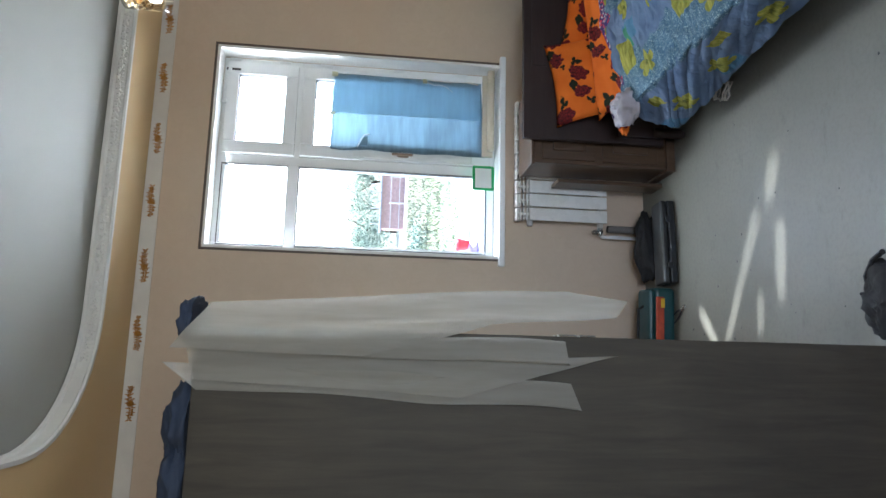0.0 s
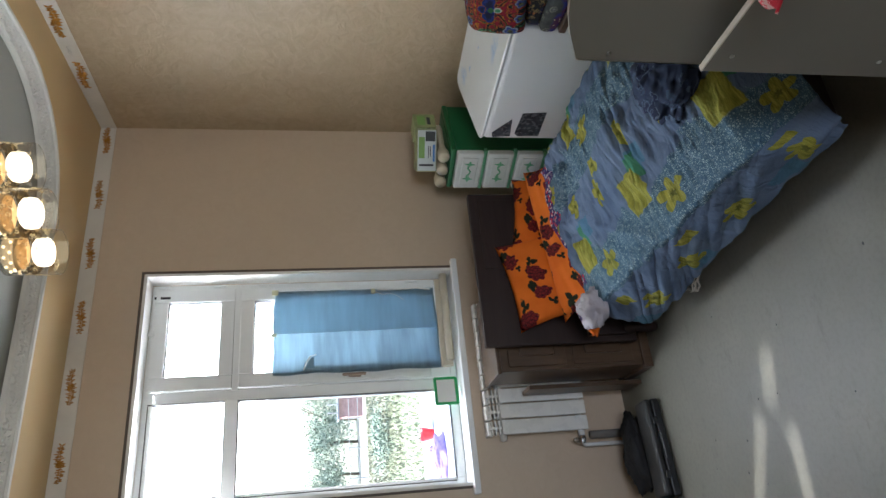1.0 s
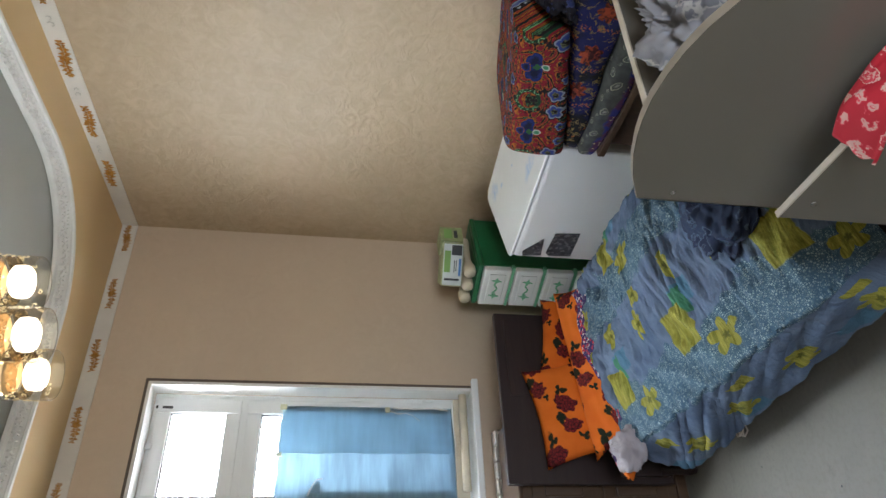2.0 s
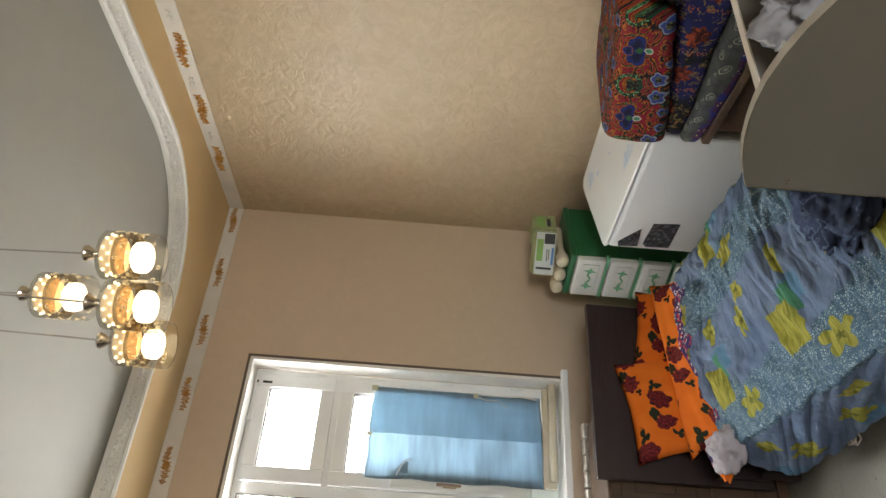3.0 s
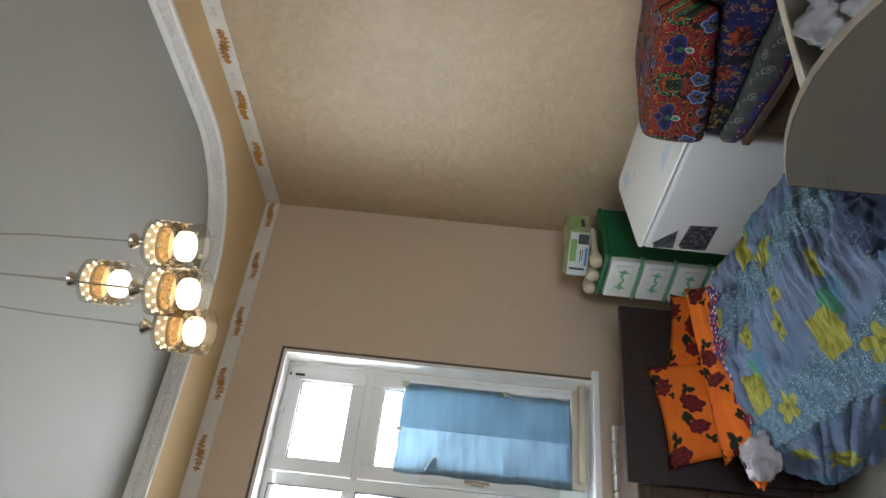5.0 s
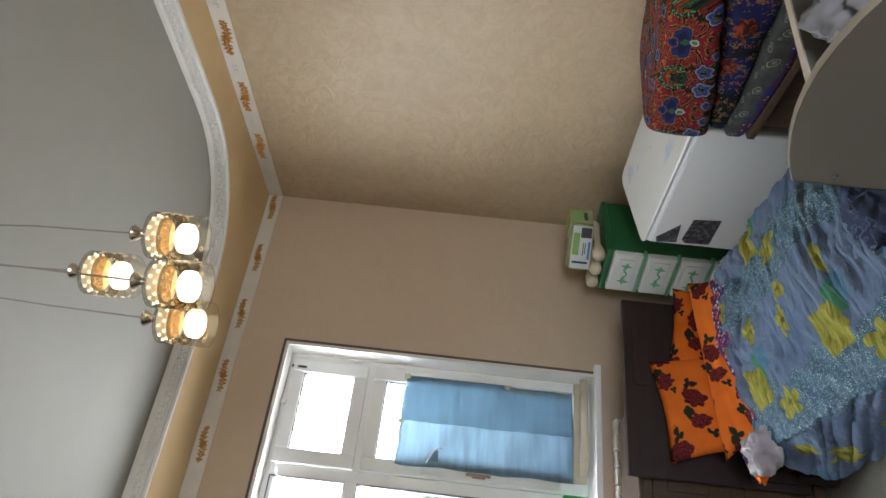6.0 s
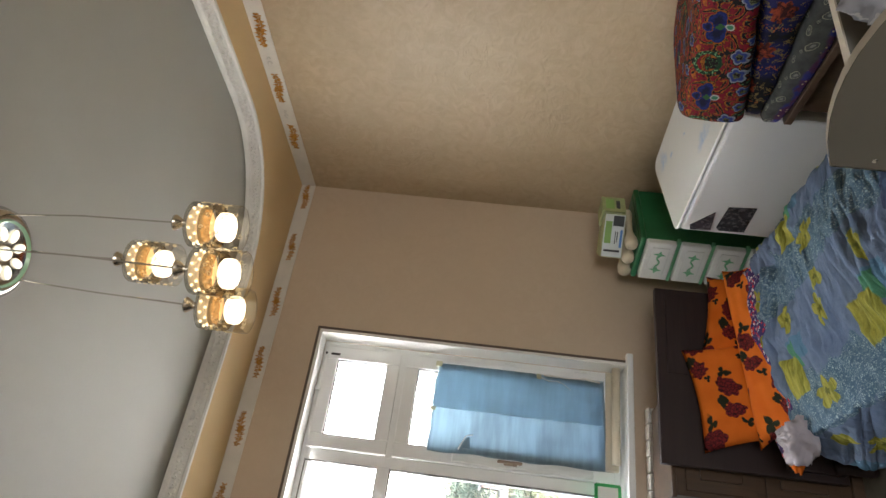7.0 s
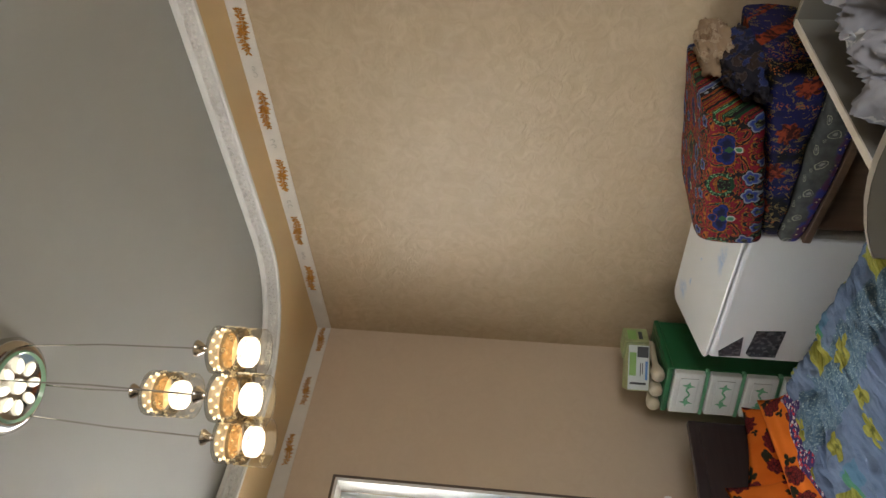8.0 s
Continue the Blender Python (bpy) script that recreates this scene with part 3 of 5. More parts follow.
def build_ceiling():
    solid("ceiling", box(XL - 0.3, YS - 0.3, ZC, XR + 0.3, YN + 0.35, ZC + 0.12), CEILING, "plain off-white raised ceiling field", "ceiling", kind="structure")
    b = bmesh.new()
    inner = ring(*TRAY)
    rows = []
    for z in (ZS, ZC + 0.02):
        rows.append([b.verts.new((x, y, z)) for x, y in inner])
    outer = []
    for x, y in inner:
        cx, cy = (TRAY[0] + TRAY[2]) / 2, (TRAY[1] + TRAY[3]) / 2
        k = min((XR - cx if x > cx else cx - XL) / max(1e-6, abs(x - cx)), (YN - cy if y > cy else cy - YS) / max(1e-6, abs(y - cy)))
        outer.append(b.verts.new((cx + (x - cx) * k, cy + (y - cy) * k, ZS)))
    n = len(inner)
    corners = {}
    for i in range(n):
        j = (i + 1) % n
        b.faces.new((rows[0][i], rows[0][j], rows[1][j], rows[1][i]))
        b.faces.new((rows[0][i], outer[i], outer[j], rows[0][j]))
    for sx, sy in ((XR, YN), (XL, YN), (XL, YS), (XR, YS)):
        near = min(range(n), key=lambda i: (outer[i].co.x - sx) ** 2 + (outer[i].co.y - sy) ** 2)
        outer[near].co.x, outer[near].co.y = sx, sy
    solid("ceiling_rim", b, SOFFIT, "cream painted lower ceiling rim with rounded corners", "ceiling", kind="structure")
    # moulding: a swept profile along the round rectangle
    prof = [(0.0, -0.004), (0.018, -0.004), (0.022, 0.007), (0.015, 0.016), (0.011, 0.066), (0.020, 0.075), (0.022, 0.090), (0.0, 0.0935)]
    b = bmesh.new()
    rows = []
    for d, h in prof:
        pts = ring(TRAY[0] + d, TRAY[1] + d, TRAY[2] - d, TRAY[3] - d, TRAY[4] - d)
        rows.append([b.verts.new((x, y, ZS + h)) for x, y in pts])
    for lo, hi in zip(rows, rows[1:]):
        for i in range(n):
            j = (i + 1) % n
            b.faces.new((lo[i], lo[j], hi[j], hi[i]))
    # raised foliage: curled sprays of small leaves along the run
    pts = [Vector((x, y, 0)) for x, y in ring(TRAY[0] + 0.011, TRAY[1] + 0.011, TRAY[2] - 0.011, TRAY[3] - 0.011, TRAY[4] - 0.011)]
    rnd = random.Random(5)
    up = Vector((0, 0, 1))
    run, k = 0.0, 0
    for i in range(n):
        p, q = pts[i], pts[(i + 1) % n]
        if (p - q).length < 1e-5:
            continue
        way = (q - p).normalized()
        side = Vector((-way.y, way.x, 0))
        while run < (q - p).length:
            c = p + way * run
            if c.y > 1.6 and c.x > -0.6:
                for turn, far, size in ((0.9, 0.012, 0.013), (-0.7, 0.016, 0.012), (2.3, 0.011, 0.010), (-2.0, 0.014, 0.011), (0.1, 0.0, 0.008)):
                    a = turn + 0.6 * math.sin(k * 1.7) + rnd.uniform(-0.3, 0.3)
                    e1 = way * math.cos(a) + up * math.sin(a)
                    e2 = -way * math.sin(a) + up * math.cos(a)
                    cen = c + e1 * far + up * (ZS + 0.041 + 0.005 * math.sin(k * 0.9)) + side * 0.001
                    rim = [b.verts.new(cen + e1 * size * math.cos(t) + e2 * size * 0.42 * math.sin(t)) for t in [j * math.pi / 3 for j in range(6)]]
                    top = b.verts.new(cen + side * 0.014 + e2 * 0.003)
                    for j in range(6):
                        b.faces.new((rim[j], rim[(j + 1) % 6], top))
                k += 1
            run += 0.034
        run -= (q - p).length
    solid("ceiling_moulding", b, PLASTER, "white plaster moulding with raised scrollwork", "moulding", kind="structure")


def leaf_blade(bm, c, e1, e2, out, long, wide):
    """One raised leaf with a ridge."""
    rim = [bm.verts.new(c + e1 * (long * math.cos(t)) + e2 * (wide * math.sin(t))) for t in [k * math.pi / 3 for k in range(6)]]
    top = bm.verts.new(c + out * 0.007)
    for k in range(6):
        bm.faces.new((rim[k], rim[(k + 1) % 6], top))


def motif(bm, c, along, out, scale=1.0, seed=0):
    """A gilt spray: a dense rosette in the middle, feathered fronds to both ends, a curled tip."""
    rnd = random.Random(seed)
    up = Vector((0, 0, 1))
    for i in range(26):
        k = i / 25 * 2 - 1
        reach = 0.030 * (1 - 0.35 * abs(k)) * (0.75 + 0.35 * math.sin(i * 2.1 + seed))
        for sg in (-1, 1):
            a = sg * (1.35 - 0.35 * k) + rnd.uniform(-0.3, 0.3)
            e1 = along * math.cos(a) + up * math.sin(a)
            e2 = -along * math.sin(a) + up * math.cos(a)
            base = c + along * (k * 0.098 * scale) + up * (0.008 * scale * math.sin(k * 3.0))
            leaf_blade(bm, base + e1 * reach * 0.5 * scale, e1, e2, out, reach * 0.6 * scale, 0.0042 * scale)
    for i in range(9):
        a = i * 0.7
        e1, e2 = along * math.cos(a) + up * math.sin(a), up * math.cos(a) - along * math.sin(a)
        leaf_blade(bm, c + e1 * 0.012 * scale, e1, e2, out * 1.3, 0.013 * scale, 0.005 * scale)


def sprig(bm, c, along, out, seed=0):
    """Two thin curls pressed into the paper."""
    up = Vector((0, 0, 1))
    for sg, r in ((1, 0.017), (-1, 0.013)):
        pts = [c + along * (sg * 0.016 + r * (1 - t / 9) * math.cos(t * 0.75 + seed)) + up * (r * (1 - t / 9) * math.sin(t * 0.75 + seed)) + out * 0.0005 for t in range(7)]
        rod(pts, 0.0022, 5, bm)


def build_border():
    b = box(XL, YN - 0.006, ZB0, XR - 0.006, YN + 0.002, ZB1)
    solid("border_north", b, BORDER, "white wallpaper border strip under the ceiling", "border", kind="structure")
    solid("border_east", box(XR - 0.006, YS, ZB0, XR + 0.002, YN, ZB1), BORDER, "white wallpaper border strip under the ceiling", "border", kind="structure")
    solid("border_west", box(XL - 0.002, YS, ZB0, XL + 0.006, YN - 0.006, ZB1), BORDER, "white wallpaper border strip under the ceiling", "border", kind="structure")
    north, east = bpy.data.objects["border_north"], bpy.data.objects["border_east"]
    zc = (ZB0 + ZB1) / 2
    for i in range(9):
        b = bmesh.new()
        motif(b, Vector((2.165 - 0.371 * i, YN - 0.0065, zc)), Vector((1, 0, 0)), Vector((0, -1, 0)), 0.88, i)
        part("garland", b, GOLD, north, "gilt relief garland")
    for i in range(8):
        b = bmesh.new()
        motif(b, Vector((XR - 0.007, 4.115 - 0.388 * i, zc)), Vector((0, 1, 0)), Vector((-1, 0, 0)), 1.0, i + 20)
        part("garland", b, GOLD, east, "gilt relief garland")
        b = bmesh.new()
        sprig(b, Vector((XR - 0.007, 3.92 - 0.388 * i, zc)), Vector((0, 1, 0)), Vector((-1, 0, 0)), i)
        part("small_garland", b, FAINT, east, "faint grey relief sprig")


build_ceiling()
build_border()


# ---- window ----
def frame_bars(x0, z0, x1, z1, w, y0, y1):
    b = box(x0, y0, z0, x0 + w, y1, z1, 0.005)
    box(x1 - w, y0, z0, x1, y1, z1, 0.005, b)
    box(x0 + w, y0 + 0.002, z0, x1 - w, y1, z0 + w, 0.005, b)
    box(x0 + w, y0 + 0.002, z1 - w, x1 - w, y1, z1, 0.005, b)
    return b


def build_window():
    w = thing("window_1", "white plastic window with four panes, sunlit", "window", kind="structure")
    b = box(WX1 - 0.012, YN - 0.001, WZ0, WX1 + 0.004, YN + 0.13, WZ1)
    box(WX0 - 0.004, YN - 0.001, WZ0, WX0 + 0.012, YN + 0.13, WZ1, bm=b)
    box(WX0 + 0.012, YN - 0.001, WZ1 - 0.012, WX1 - 0.012, YN + 0.13, WZ1 + 0.004, bm=b)
    part("reveal", b, REVEAL, w, "white painted reveal")
    # thin dark strips paint in the shadow line along the opening's edges
    b = box(WX1 + 0.005, YN - 0.003, WZ0, WX1 + 0.018, YN + 0.002, WZ1 + 0.018)
    box(WX0 - 0.018, YN - 0.003, WZ0, WX0 - 0.005, YN + 0.002, WZ1 + 0.018, bm=b)
    box(WX0 - 0.005, YN - 0.003, WZ1 + 0.005, WX1 + 0.005, YN + 0.002, WZ1 + 0.018, bm=b)
    part("edge_shade", b, EDGESHADE, w, "dark brown line painted for the shadow at the edge")
    part("window_sill", box(WX0 - 0.05, YN - 0.035, WZ0 - 0.035, WX1 + 0.05, YN + 0.20, WZ0, 0.006), PVC, w, "white plastic sill")
    b = frame_bars(WX0 + 0.01, WZ0, WX1 - 0.01, WZ1 - 0.01, 0.05, 4.74, 4.81)
    box(0.60, 4.738, WZ0 + 0.03, 0.665, 4.808, WZ1 - 0.03, 0.004, b)
    box(WX0 + 0.03, 4.737, 2.115, 0.61, 4.807, 2.185, 0.004, b)
    box(0.655, 4.737, 2.115, WX1 - 0.03, 4.807, 2.155, 0.004, b)
    part("window_frame", b, PVC, w)
    for name, z0, z1 in (("upper_sash", 2.150, 2.583), ("lower_sash", 0.945, 2.118)):
        s = part(name, frame_bars(0.668, z0, 1.245, z1, 0.075, 4.725, 4.79), PVC, w, "opening sash of white plastic")
        part("gasket", frame_bars(0.741, z0 + 0.073, 1.172, z1 - 0.073, 0.006, 4.735, 4.775), RUBBER, s, "black rubber seal")
        p = part("pane", box(0.743, 4.757, z0 + 0.075, 1.17, 4.763, z1 - 0.075), GLASS, s)
        p.visible_shadow = False
    for z0, z1 in ((2.185, 2.57), (0.965, 2.115)):
        p = part("pane", box(0.11, 4.757, z0, 0.60, 4.763, z1), GLASS, w)
        p.visible_shadow = False
        part("gasket", frame_bars(0.105, z0 - 0.004, 0.604, z1 + 0.004, 0.006, 4.736, 4.775), RUBBER, w, "black rubber seal")
    b = box(0.692, 4.708, 1.455, 0.714, 4.726, 1.525, 0.004)
    box(0.695, 4.685, 1.43, 0.711, 4.70, 1.56, 0.006, b)
    # brown colour paints the shade on the white handle against the bright window
    part("handle", b, plain("shaded_handle_plastic", (0.30, 0.22, 0.17), 0.5), w, "white window handle with its shade painted brownish")
    part("latch", box(0.972, 4.712, 2.568, 1.0, 4.735, 2.60, 0.004), PVC, w, "small white latch")
    part("vent_slot", box(1.19, 4.7225, 2.575, 1.205, 4.7262, 2.585), RUBBER, w, "dark drain slot")
    part("vent_slot", box(1.19, 4.7225, 2.50, 1.203, 4.7262, 2.552), RUBBER, w, "dark drain slot")
    for z in (2.50, 2.20, 1.95, 1.5, 1.1):
        part("hinge", lathe([(0.008, 0), (0.008, 0.07)], 10, pose(1.262, 4.725, z)), PVC, w)


build_window()
# unseen frame added round the opening of the rear light
rear = thing("assumed_window", "unseen white plastic window assumed in the rear wall", "window", kind="structure")
part("window_frame", frame_bars(-0.65, 0.9, 0.65, 2.3, 0.06, YS - 0.16, YS - 0.10), PVC, rear)


def build_slit_mask():
    """Unseen cloth added over a side opening beyond the wardrobe; slits shape sun streaks."""
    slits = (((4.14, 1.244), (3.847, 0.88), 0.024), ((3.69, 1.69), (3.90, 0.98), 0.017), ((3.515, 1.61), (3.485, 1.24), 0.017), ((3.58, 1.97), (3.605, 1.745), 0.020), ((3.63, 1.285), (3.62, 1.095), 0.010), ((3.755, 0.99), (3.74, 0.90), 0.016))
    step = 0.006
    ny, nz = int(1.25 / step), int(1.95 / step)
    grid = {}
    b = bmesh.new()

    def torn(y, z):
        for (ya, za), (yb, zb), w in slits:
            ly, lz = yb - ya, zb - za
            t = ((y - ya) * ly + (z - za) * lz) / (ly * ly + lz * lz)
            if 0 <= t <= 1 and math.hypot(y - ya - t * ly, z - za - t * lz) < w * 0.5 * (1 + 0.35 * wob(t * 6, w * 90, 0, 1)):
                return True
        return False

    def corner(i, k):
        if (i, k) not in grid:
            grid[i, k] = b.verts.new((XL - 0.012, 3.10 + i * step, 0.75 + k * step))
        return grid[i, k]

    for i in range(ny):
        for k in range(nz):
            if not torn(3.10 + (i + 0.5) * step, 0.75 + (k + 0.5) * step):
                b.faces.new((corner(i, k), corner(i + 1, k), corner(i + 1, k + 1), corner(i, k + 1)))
    solid("slit_mask", b, plain("dark_brown_cloth", (0.05, 0.04, 0.035), 0.9), "unseen dark cloth with slits added to shape the sun streaks", "curtain", kind="structure")


build_slit_mask()


# ---- bed by the window ----
CREAM = plain("white_cotton", (0.38, 0.355, 0.385), 0.85, var=0.1)
DARKCLOTH = make_patchwork("dark_purple_print", [(0.45, 0.03, 0.05), (0.55, 0.5, 0.5), (0.03, 0.02, 0.08)], 45, (0.05, 0.03, 0.12))


def bed_height(x, y):
    """Top of the rumpled blanket over the mattress."""
    u = (x - 0.62) / 0.88
    z = 0.445 + 0.10 * min(1, max(0, u - 0.05) / 0.5)
    z += 0.05 * math.exp(-(((x - 1.30) / 0.25) ** 2 + ((y - 2.95) / 0.45) ** 2))
    return z - 0.03 * max(0, (y - 3.4) / 0.45)


def crease(x, y, z):
    """Folds of the rumpled cloth: long ridges that fan out from the bed head, short ones across them."""
    bend = 0.35 * wob(x, y, z + 40, 1.6)
    p, q = 0.78 * x - 0.62 * y + 0.25 * bend, 0.62 * x + 0.78 * y + bend
    r = abs(wob(p * 5.2, q * 1.2, z + 7, 2.0))
    r2 = abs(wob(y * 9.0 + 3 * bend, x * 2.4, z + 17, 2.0))
    r3 = abs(wob(p * 9.0 + 5 * q, q * 8 - 4 * p, z + 27, 2.0))
    amp = 0.55 + 1.0 * max(0, wob(x, y, z + 3, 2.2) + 0.35)
    return 0.016 * wob(x, y * 1.5, z, 3.0) + amp * (0.042 * (0.25 - r) + 0.036 * (0.25 - r2) + 0.008 * (0.25 - r3))


def build_bed():
    bed = thing("bed", "single bed with dark headboard and rumpled blue floral blanket", "bed", (0, 0, 0))
    part("headboard", box(0.64, 4.08, 0.10, 1.49, 4.115, 0.885, 0.004), HEADBOARD, bed, "flat dark brown headboard")
    part("headboard_inset", box(1.05, 4.072, 0.60, 1.45, 4.081, 0.84, 0.003), HEADBOARD, bed)
    part("side_rail", box(0.80, 2.50, 0.16, 0.825, 4.08, 0.30, 0.004), HEADBOARD, bed)
    part("side_rail", box(1.44, 2.50, 0.16, 1.465, 4.08, 0.30, 0.004), HEADBOARD, bed)
    part("footboard", box(0.80, 2.48, 0.12, 1.465, 2.50, 0.36, 0.004), HEADBOARD, bed)
    part("head_rail", box(0.67, 4.05, 0.12, 0.83, 4.08, 0.36, 0.004), HEADBOARD, bed)
    for x, y in ((0.95, 2.64), (1.40, 2.64), (0.70, 4.05), (1.44, 4.05)):
        part("leg", lathe([(0.020, 0), (0.028, 0.03), (0.024, 0.10), (0.03, 0.17)], 14, pose(x, y, 0)), HEADBOARD, bed, smooth=True)
    part("mattress", box(0.74, 2.50, 0.28, 1.47, 4.06, 0.41, 0.04, seg=3), CREAM, bed)

    def cover(u, v):
        y = 3.76 - 1.39 * v + 0.02 * math.sin(u * 5)
        foot = max(0, (v - 0.93) / 0.07) ** 1.5
        if u < 0.26:
            k = u / 0.26
            z0 = 0.20 + 0.03 * math.sin(y * 2.6 + 1) + 0.008 * wob(0, y, 0, 6)
            top = bed_height(0.70, y)
            z = z0 + (top - z0) * k
            pleat = 0.030 * wob(y * 3.4 + k * 1.6, k * 0.8, 2, 2.6) + 0.040 * (0.25 - abs(wob(y * 5.2 + k * 2.6, k * 0.4, 9, 2.2))) + 0.010 * (0.25 - abs(wob(y * 11 + k * 3, k * 0.8, 19, 2.2))) + 0.008 * math.sin(y * 27 + 6 * k + 3 * wob(y, 0, 0, 3))
            hem = 0.628 + 0.085 * (3.75 - y) / 1.4
            x = hem + (0.70 - hem) * k ** 1.8 + pleat * (0.45 + 0.1 * k)
            return (x + 0.13 * foot * k, y + 0.03 * (1 - k) * wob(y, 3, k, 4), z - 0.19 * foot * k)
        k = (u - 0.26) / 0.74
        x = 0.70 + 0.82 * k
        z = bed_height(x, y) + crease(x, y, 0) * min(1, 0.3 + 2.5 * k)
        if k > 0.95:
            z -= (k - 0.95) / 0.05 * 0.25
        return (x + 0.13 * foot * (1 - k) ** 2, y, z - 0.19 * foot)

    nu, nv = 240, 320
    ob = solid("blanket", sheet(cover, nu, nv, 0.008), BLANKET, "crumpled blue cotton blanket with yellow flowers, hanging over the bed side", "blanket", smooth=True)
    # lengths along the unfolded cloth, for its print
    rest = ob.data.attributes.new("rest", "FLOAT_VECTOR", "POINT")
    for i in range(nu + 1):
        u = i / nu
        across = 0.865 + 0.29 * u / 0.26 if u < 0.26 else 1.155 + 0.92 * (u - 0.26) / 0.74
        for j in range(nv + 1):
            v = j / nv
            along = 3.76 - 1.39 * v - 0.19 * max(0, (v - 0.93) / 0.07) ** 1.5
            for skin in (0, (nu + 1) * (nv + 1)):
                rest.data[skin + i * (nv + 1) + j].vector = (across, along, 0)


def pillow(w, h, t, seed, n=26):
    def f(sgn):
        def g(u, v):
            x, y = (u - 0.5), (v - 0.5)
            e = (1 - (2 * abs(x)) ** 3.2) * (1 - (2 * abs(y)) ** 3.2)
            pinch = 1 - 0.10 * (1 - (2 * abs(x)) ** 2) * (2 * abs(y)) ** 4 - 0.10 * (1 - (2 * abs(y)) ** 2) * (2 * abs(x)) ** 4
            d = t * 0.5 * max(0, e) ** 0.45 + 0.012 * wob(x * 6, y * 6, seed + sgn, 1.2) * max(0, e) ** 0.5
            return (x * w * pinch, sgn * d, y * h * pinch)
        return g
    b = sheet(f(-1), n, n)
    sheet(f(1), n, n, bm=b)
    bmesh.ops.remove_doubles(b, verts=b.verts[:], dist=0.0006)
    return b


build_bed()
solid("pillow", pillow(0.48, 0.42, 0.10, 1), ORANGE, "orange pillow with dark red flowers leaning on the headboard", "pillow", (0.96, 3.98, 0.55), (-22, -8, 3), group="orange pillows", smooth=True)
solid("pillow", pillow(0.44, 0.36, 0.10, 4), ORANGE, "orange pillow with dark red flowers leaning on the headboard", "pillow", (1.32, 3.99, 0.50), (-22, 7, -3), group="orange pillows", smooth=True)
solid("pillow", pillow(0.86, 0.26, 0.13, 7), ORANGE, "long orange floral pillow lying across the bed head", "pillow", (1.14, 3.85, 0.48), (-55, -5, 2), group="orange pillows", smooth=True)


# ---- grey child bed ----
def build_cot():
    c = thing("child_bed", "grey laminate child bed with arched side guard and pale edging", "child bed")
    arch = [(2.19, 0.10), (2.19, 1.066)]
    arch += [(2.187, 1.071), (2.155, 1.089), (2.12, 1.107), (2.06, 1.131), (2.01, 1.145), (1.965, 1.153), (1.915, 1.157), (1.86, 1.154), (1.81, 1.146), (1.76, 1.131), (1.70, 1.103), (1.64, 1.07), (1.56, 1.015), (1.48, 0.955), (1.40, 0.905), (1.32, 0.875), (1.22, 0.865), (0.45, 0.865), (0.45, 0.10)]
    b = slab(arch, 0.018, "x")
    b.transform(Matrix.Translation((0.75, 0, 0)))
    guard = part("side_guard", b, LAMINATE, c, "arched grey side panel")
    b = bmesh.new()
    rim = [b.verts.new((x, y + 0.0015, z + 0.0015)) for y, z in arch[:-1] for x in (0.7495, 0.7685)]
    for i in range(0, len(rim) - 2, 2):
        b.faces.new((rim[i], rim[i + 1], rim[i + 3], rim[i + 2]))
    ret = bmesh.ops.solidify(b, geom=b.faces[:], thickness=0.002)
    part("edging", b, EDGING, guard, "pale beech edge band")
    end = part("end_panel", box(0.768, 2.172, 0.10, 1.66, 2.19, 0.99, 0.001), LAMINATE, c)
    part("edging", box(0.7685, 2.1715, 0.989, 1.66, 2.1905, 0.9935), EDGING, end, "pale edge band")
    low = part("lower_panel", box(0.667, 0.45, 0.04, 0.680, 2.12, 0.815, 0.001), LAMINATE, c)
    part("edging", box(0.6665, 0.45, 0.814, 0.6805, 2.12, 0.818), EDGING, low, "pale edge band")
    part("ledge", box(0.680, 0.45, 0.70, 0.75, 2.12, 0.718), LAMINATE, c)
    part("bed_base", box(0.768, 0.45, 0.78, 1.66, 2.172, 0.80), LAMINATE, c)
    part("back_panel", box(1.66, 0.45, 0.04, 1.678, 2.19, 0.99), LAMINATE, c)
    part("foot_panel", box(0.768, 0.45, 0.04, 1.66, 0.468, 0.95), LAMINATE, c)
    for y, z, x, p in ((2.165, 1.00, 0.75, guard), (2.07, 0.77, 0.667, low), (2.07, 0.40, 0.667, low)):
        part("screw", lathe([(0.0055, -0.002), (0.0055, 0.0012), (0.002, 0.0016)], 10, pose(x, y, z, 0, -90, 0)), STEEL, p, "steel screw head")


build_cot()


# ---- washing machine, drawers, radiator, wardrobe ----
SCREEN = plain("dark_panel_print", (0.05, 0.06, 0.07), 0.25, var=0.4, scale=25)
GREEN = plain("green_plastic", (0.015, 0.13, 0.045), 0.38, var=0.12, bump=0.02)
MINT = plain("mint_plastic", (0.16, 0.46, 0.25), 0.4, var=0.08)
WHITEP = plain("white_plastic", (0.70, 0.71, 0.68), 0.4, var=0.06)


def make_lid():
    """White lid plastic with soft blue stains."""
    n = Nodes("stained_lid_plastic")
    col = n.mix(n.noise(2.5), (0.56, 0.57, 0.55), (0.62, 0.63, 0.61))
    u, v = n.flat("x", "y", None, 0.05, 18.0)
    for x, y, r, long in ((0.355, -0.10, 0.055, 0.8), (0.10, -0.50, 0.045, 0.45), (0.30, -0.20, 0.016, 0.6), (0.26, -0.36, 0.010, 1.0)):
        f, d = n.petals((n.calc("SUBTRACT", u, x), n.calc("SUBTRACT", v, y)), r, 3, 0.3, 0.9, long)
        col = n.mix(n.calc("MULTIPLY", f, n.ramp(n.noise(40, 3), [(0.35, 0.25), (0.6, 0.9)])), col, (0.20, 0.38, 0.62))
    n.bump(n.noise(90, 3), 0.02, 0.003)
    return n.done(col, 0.4)


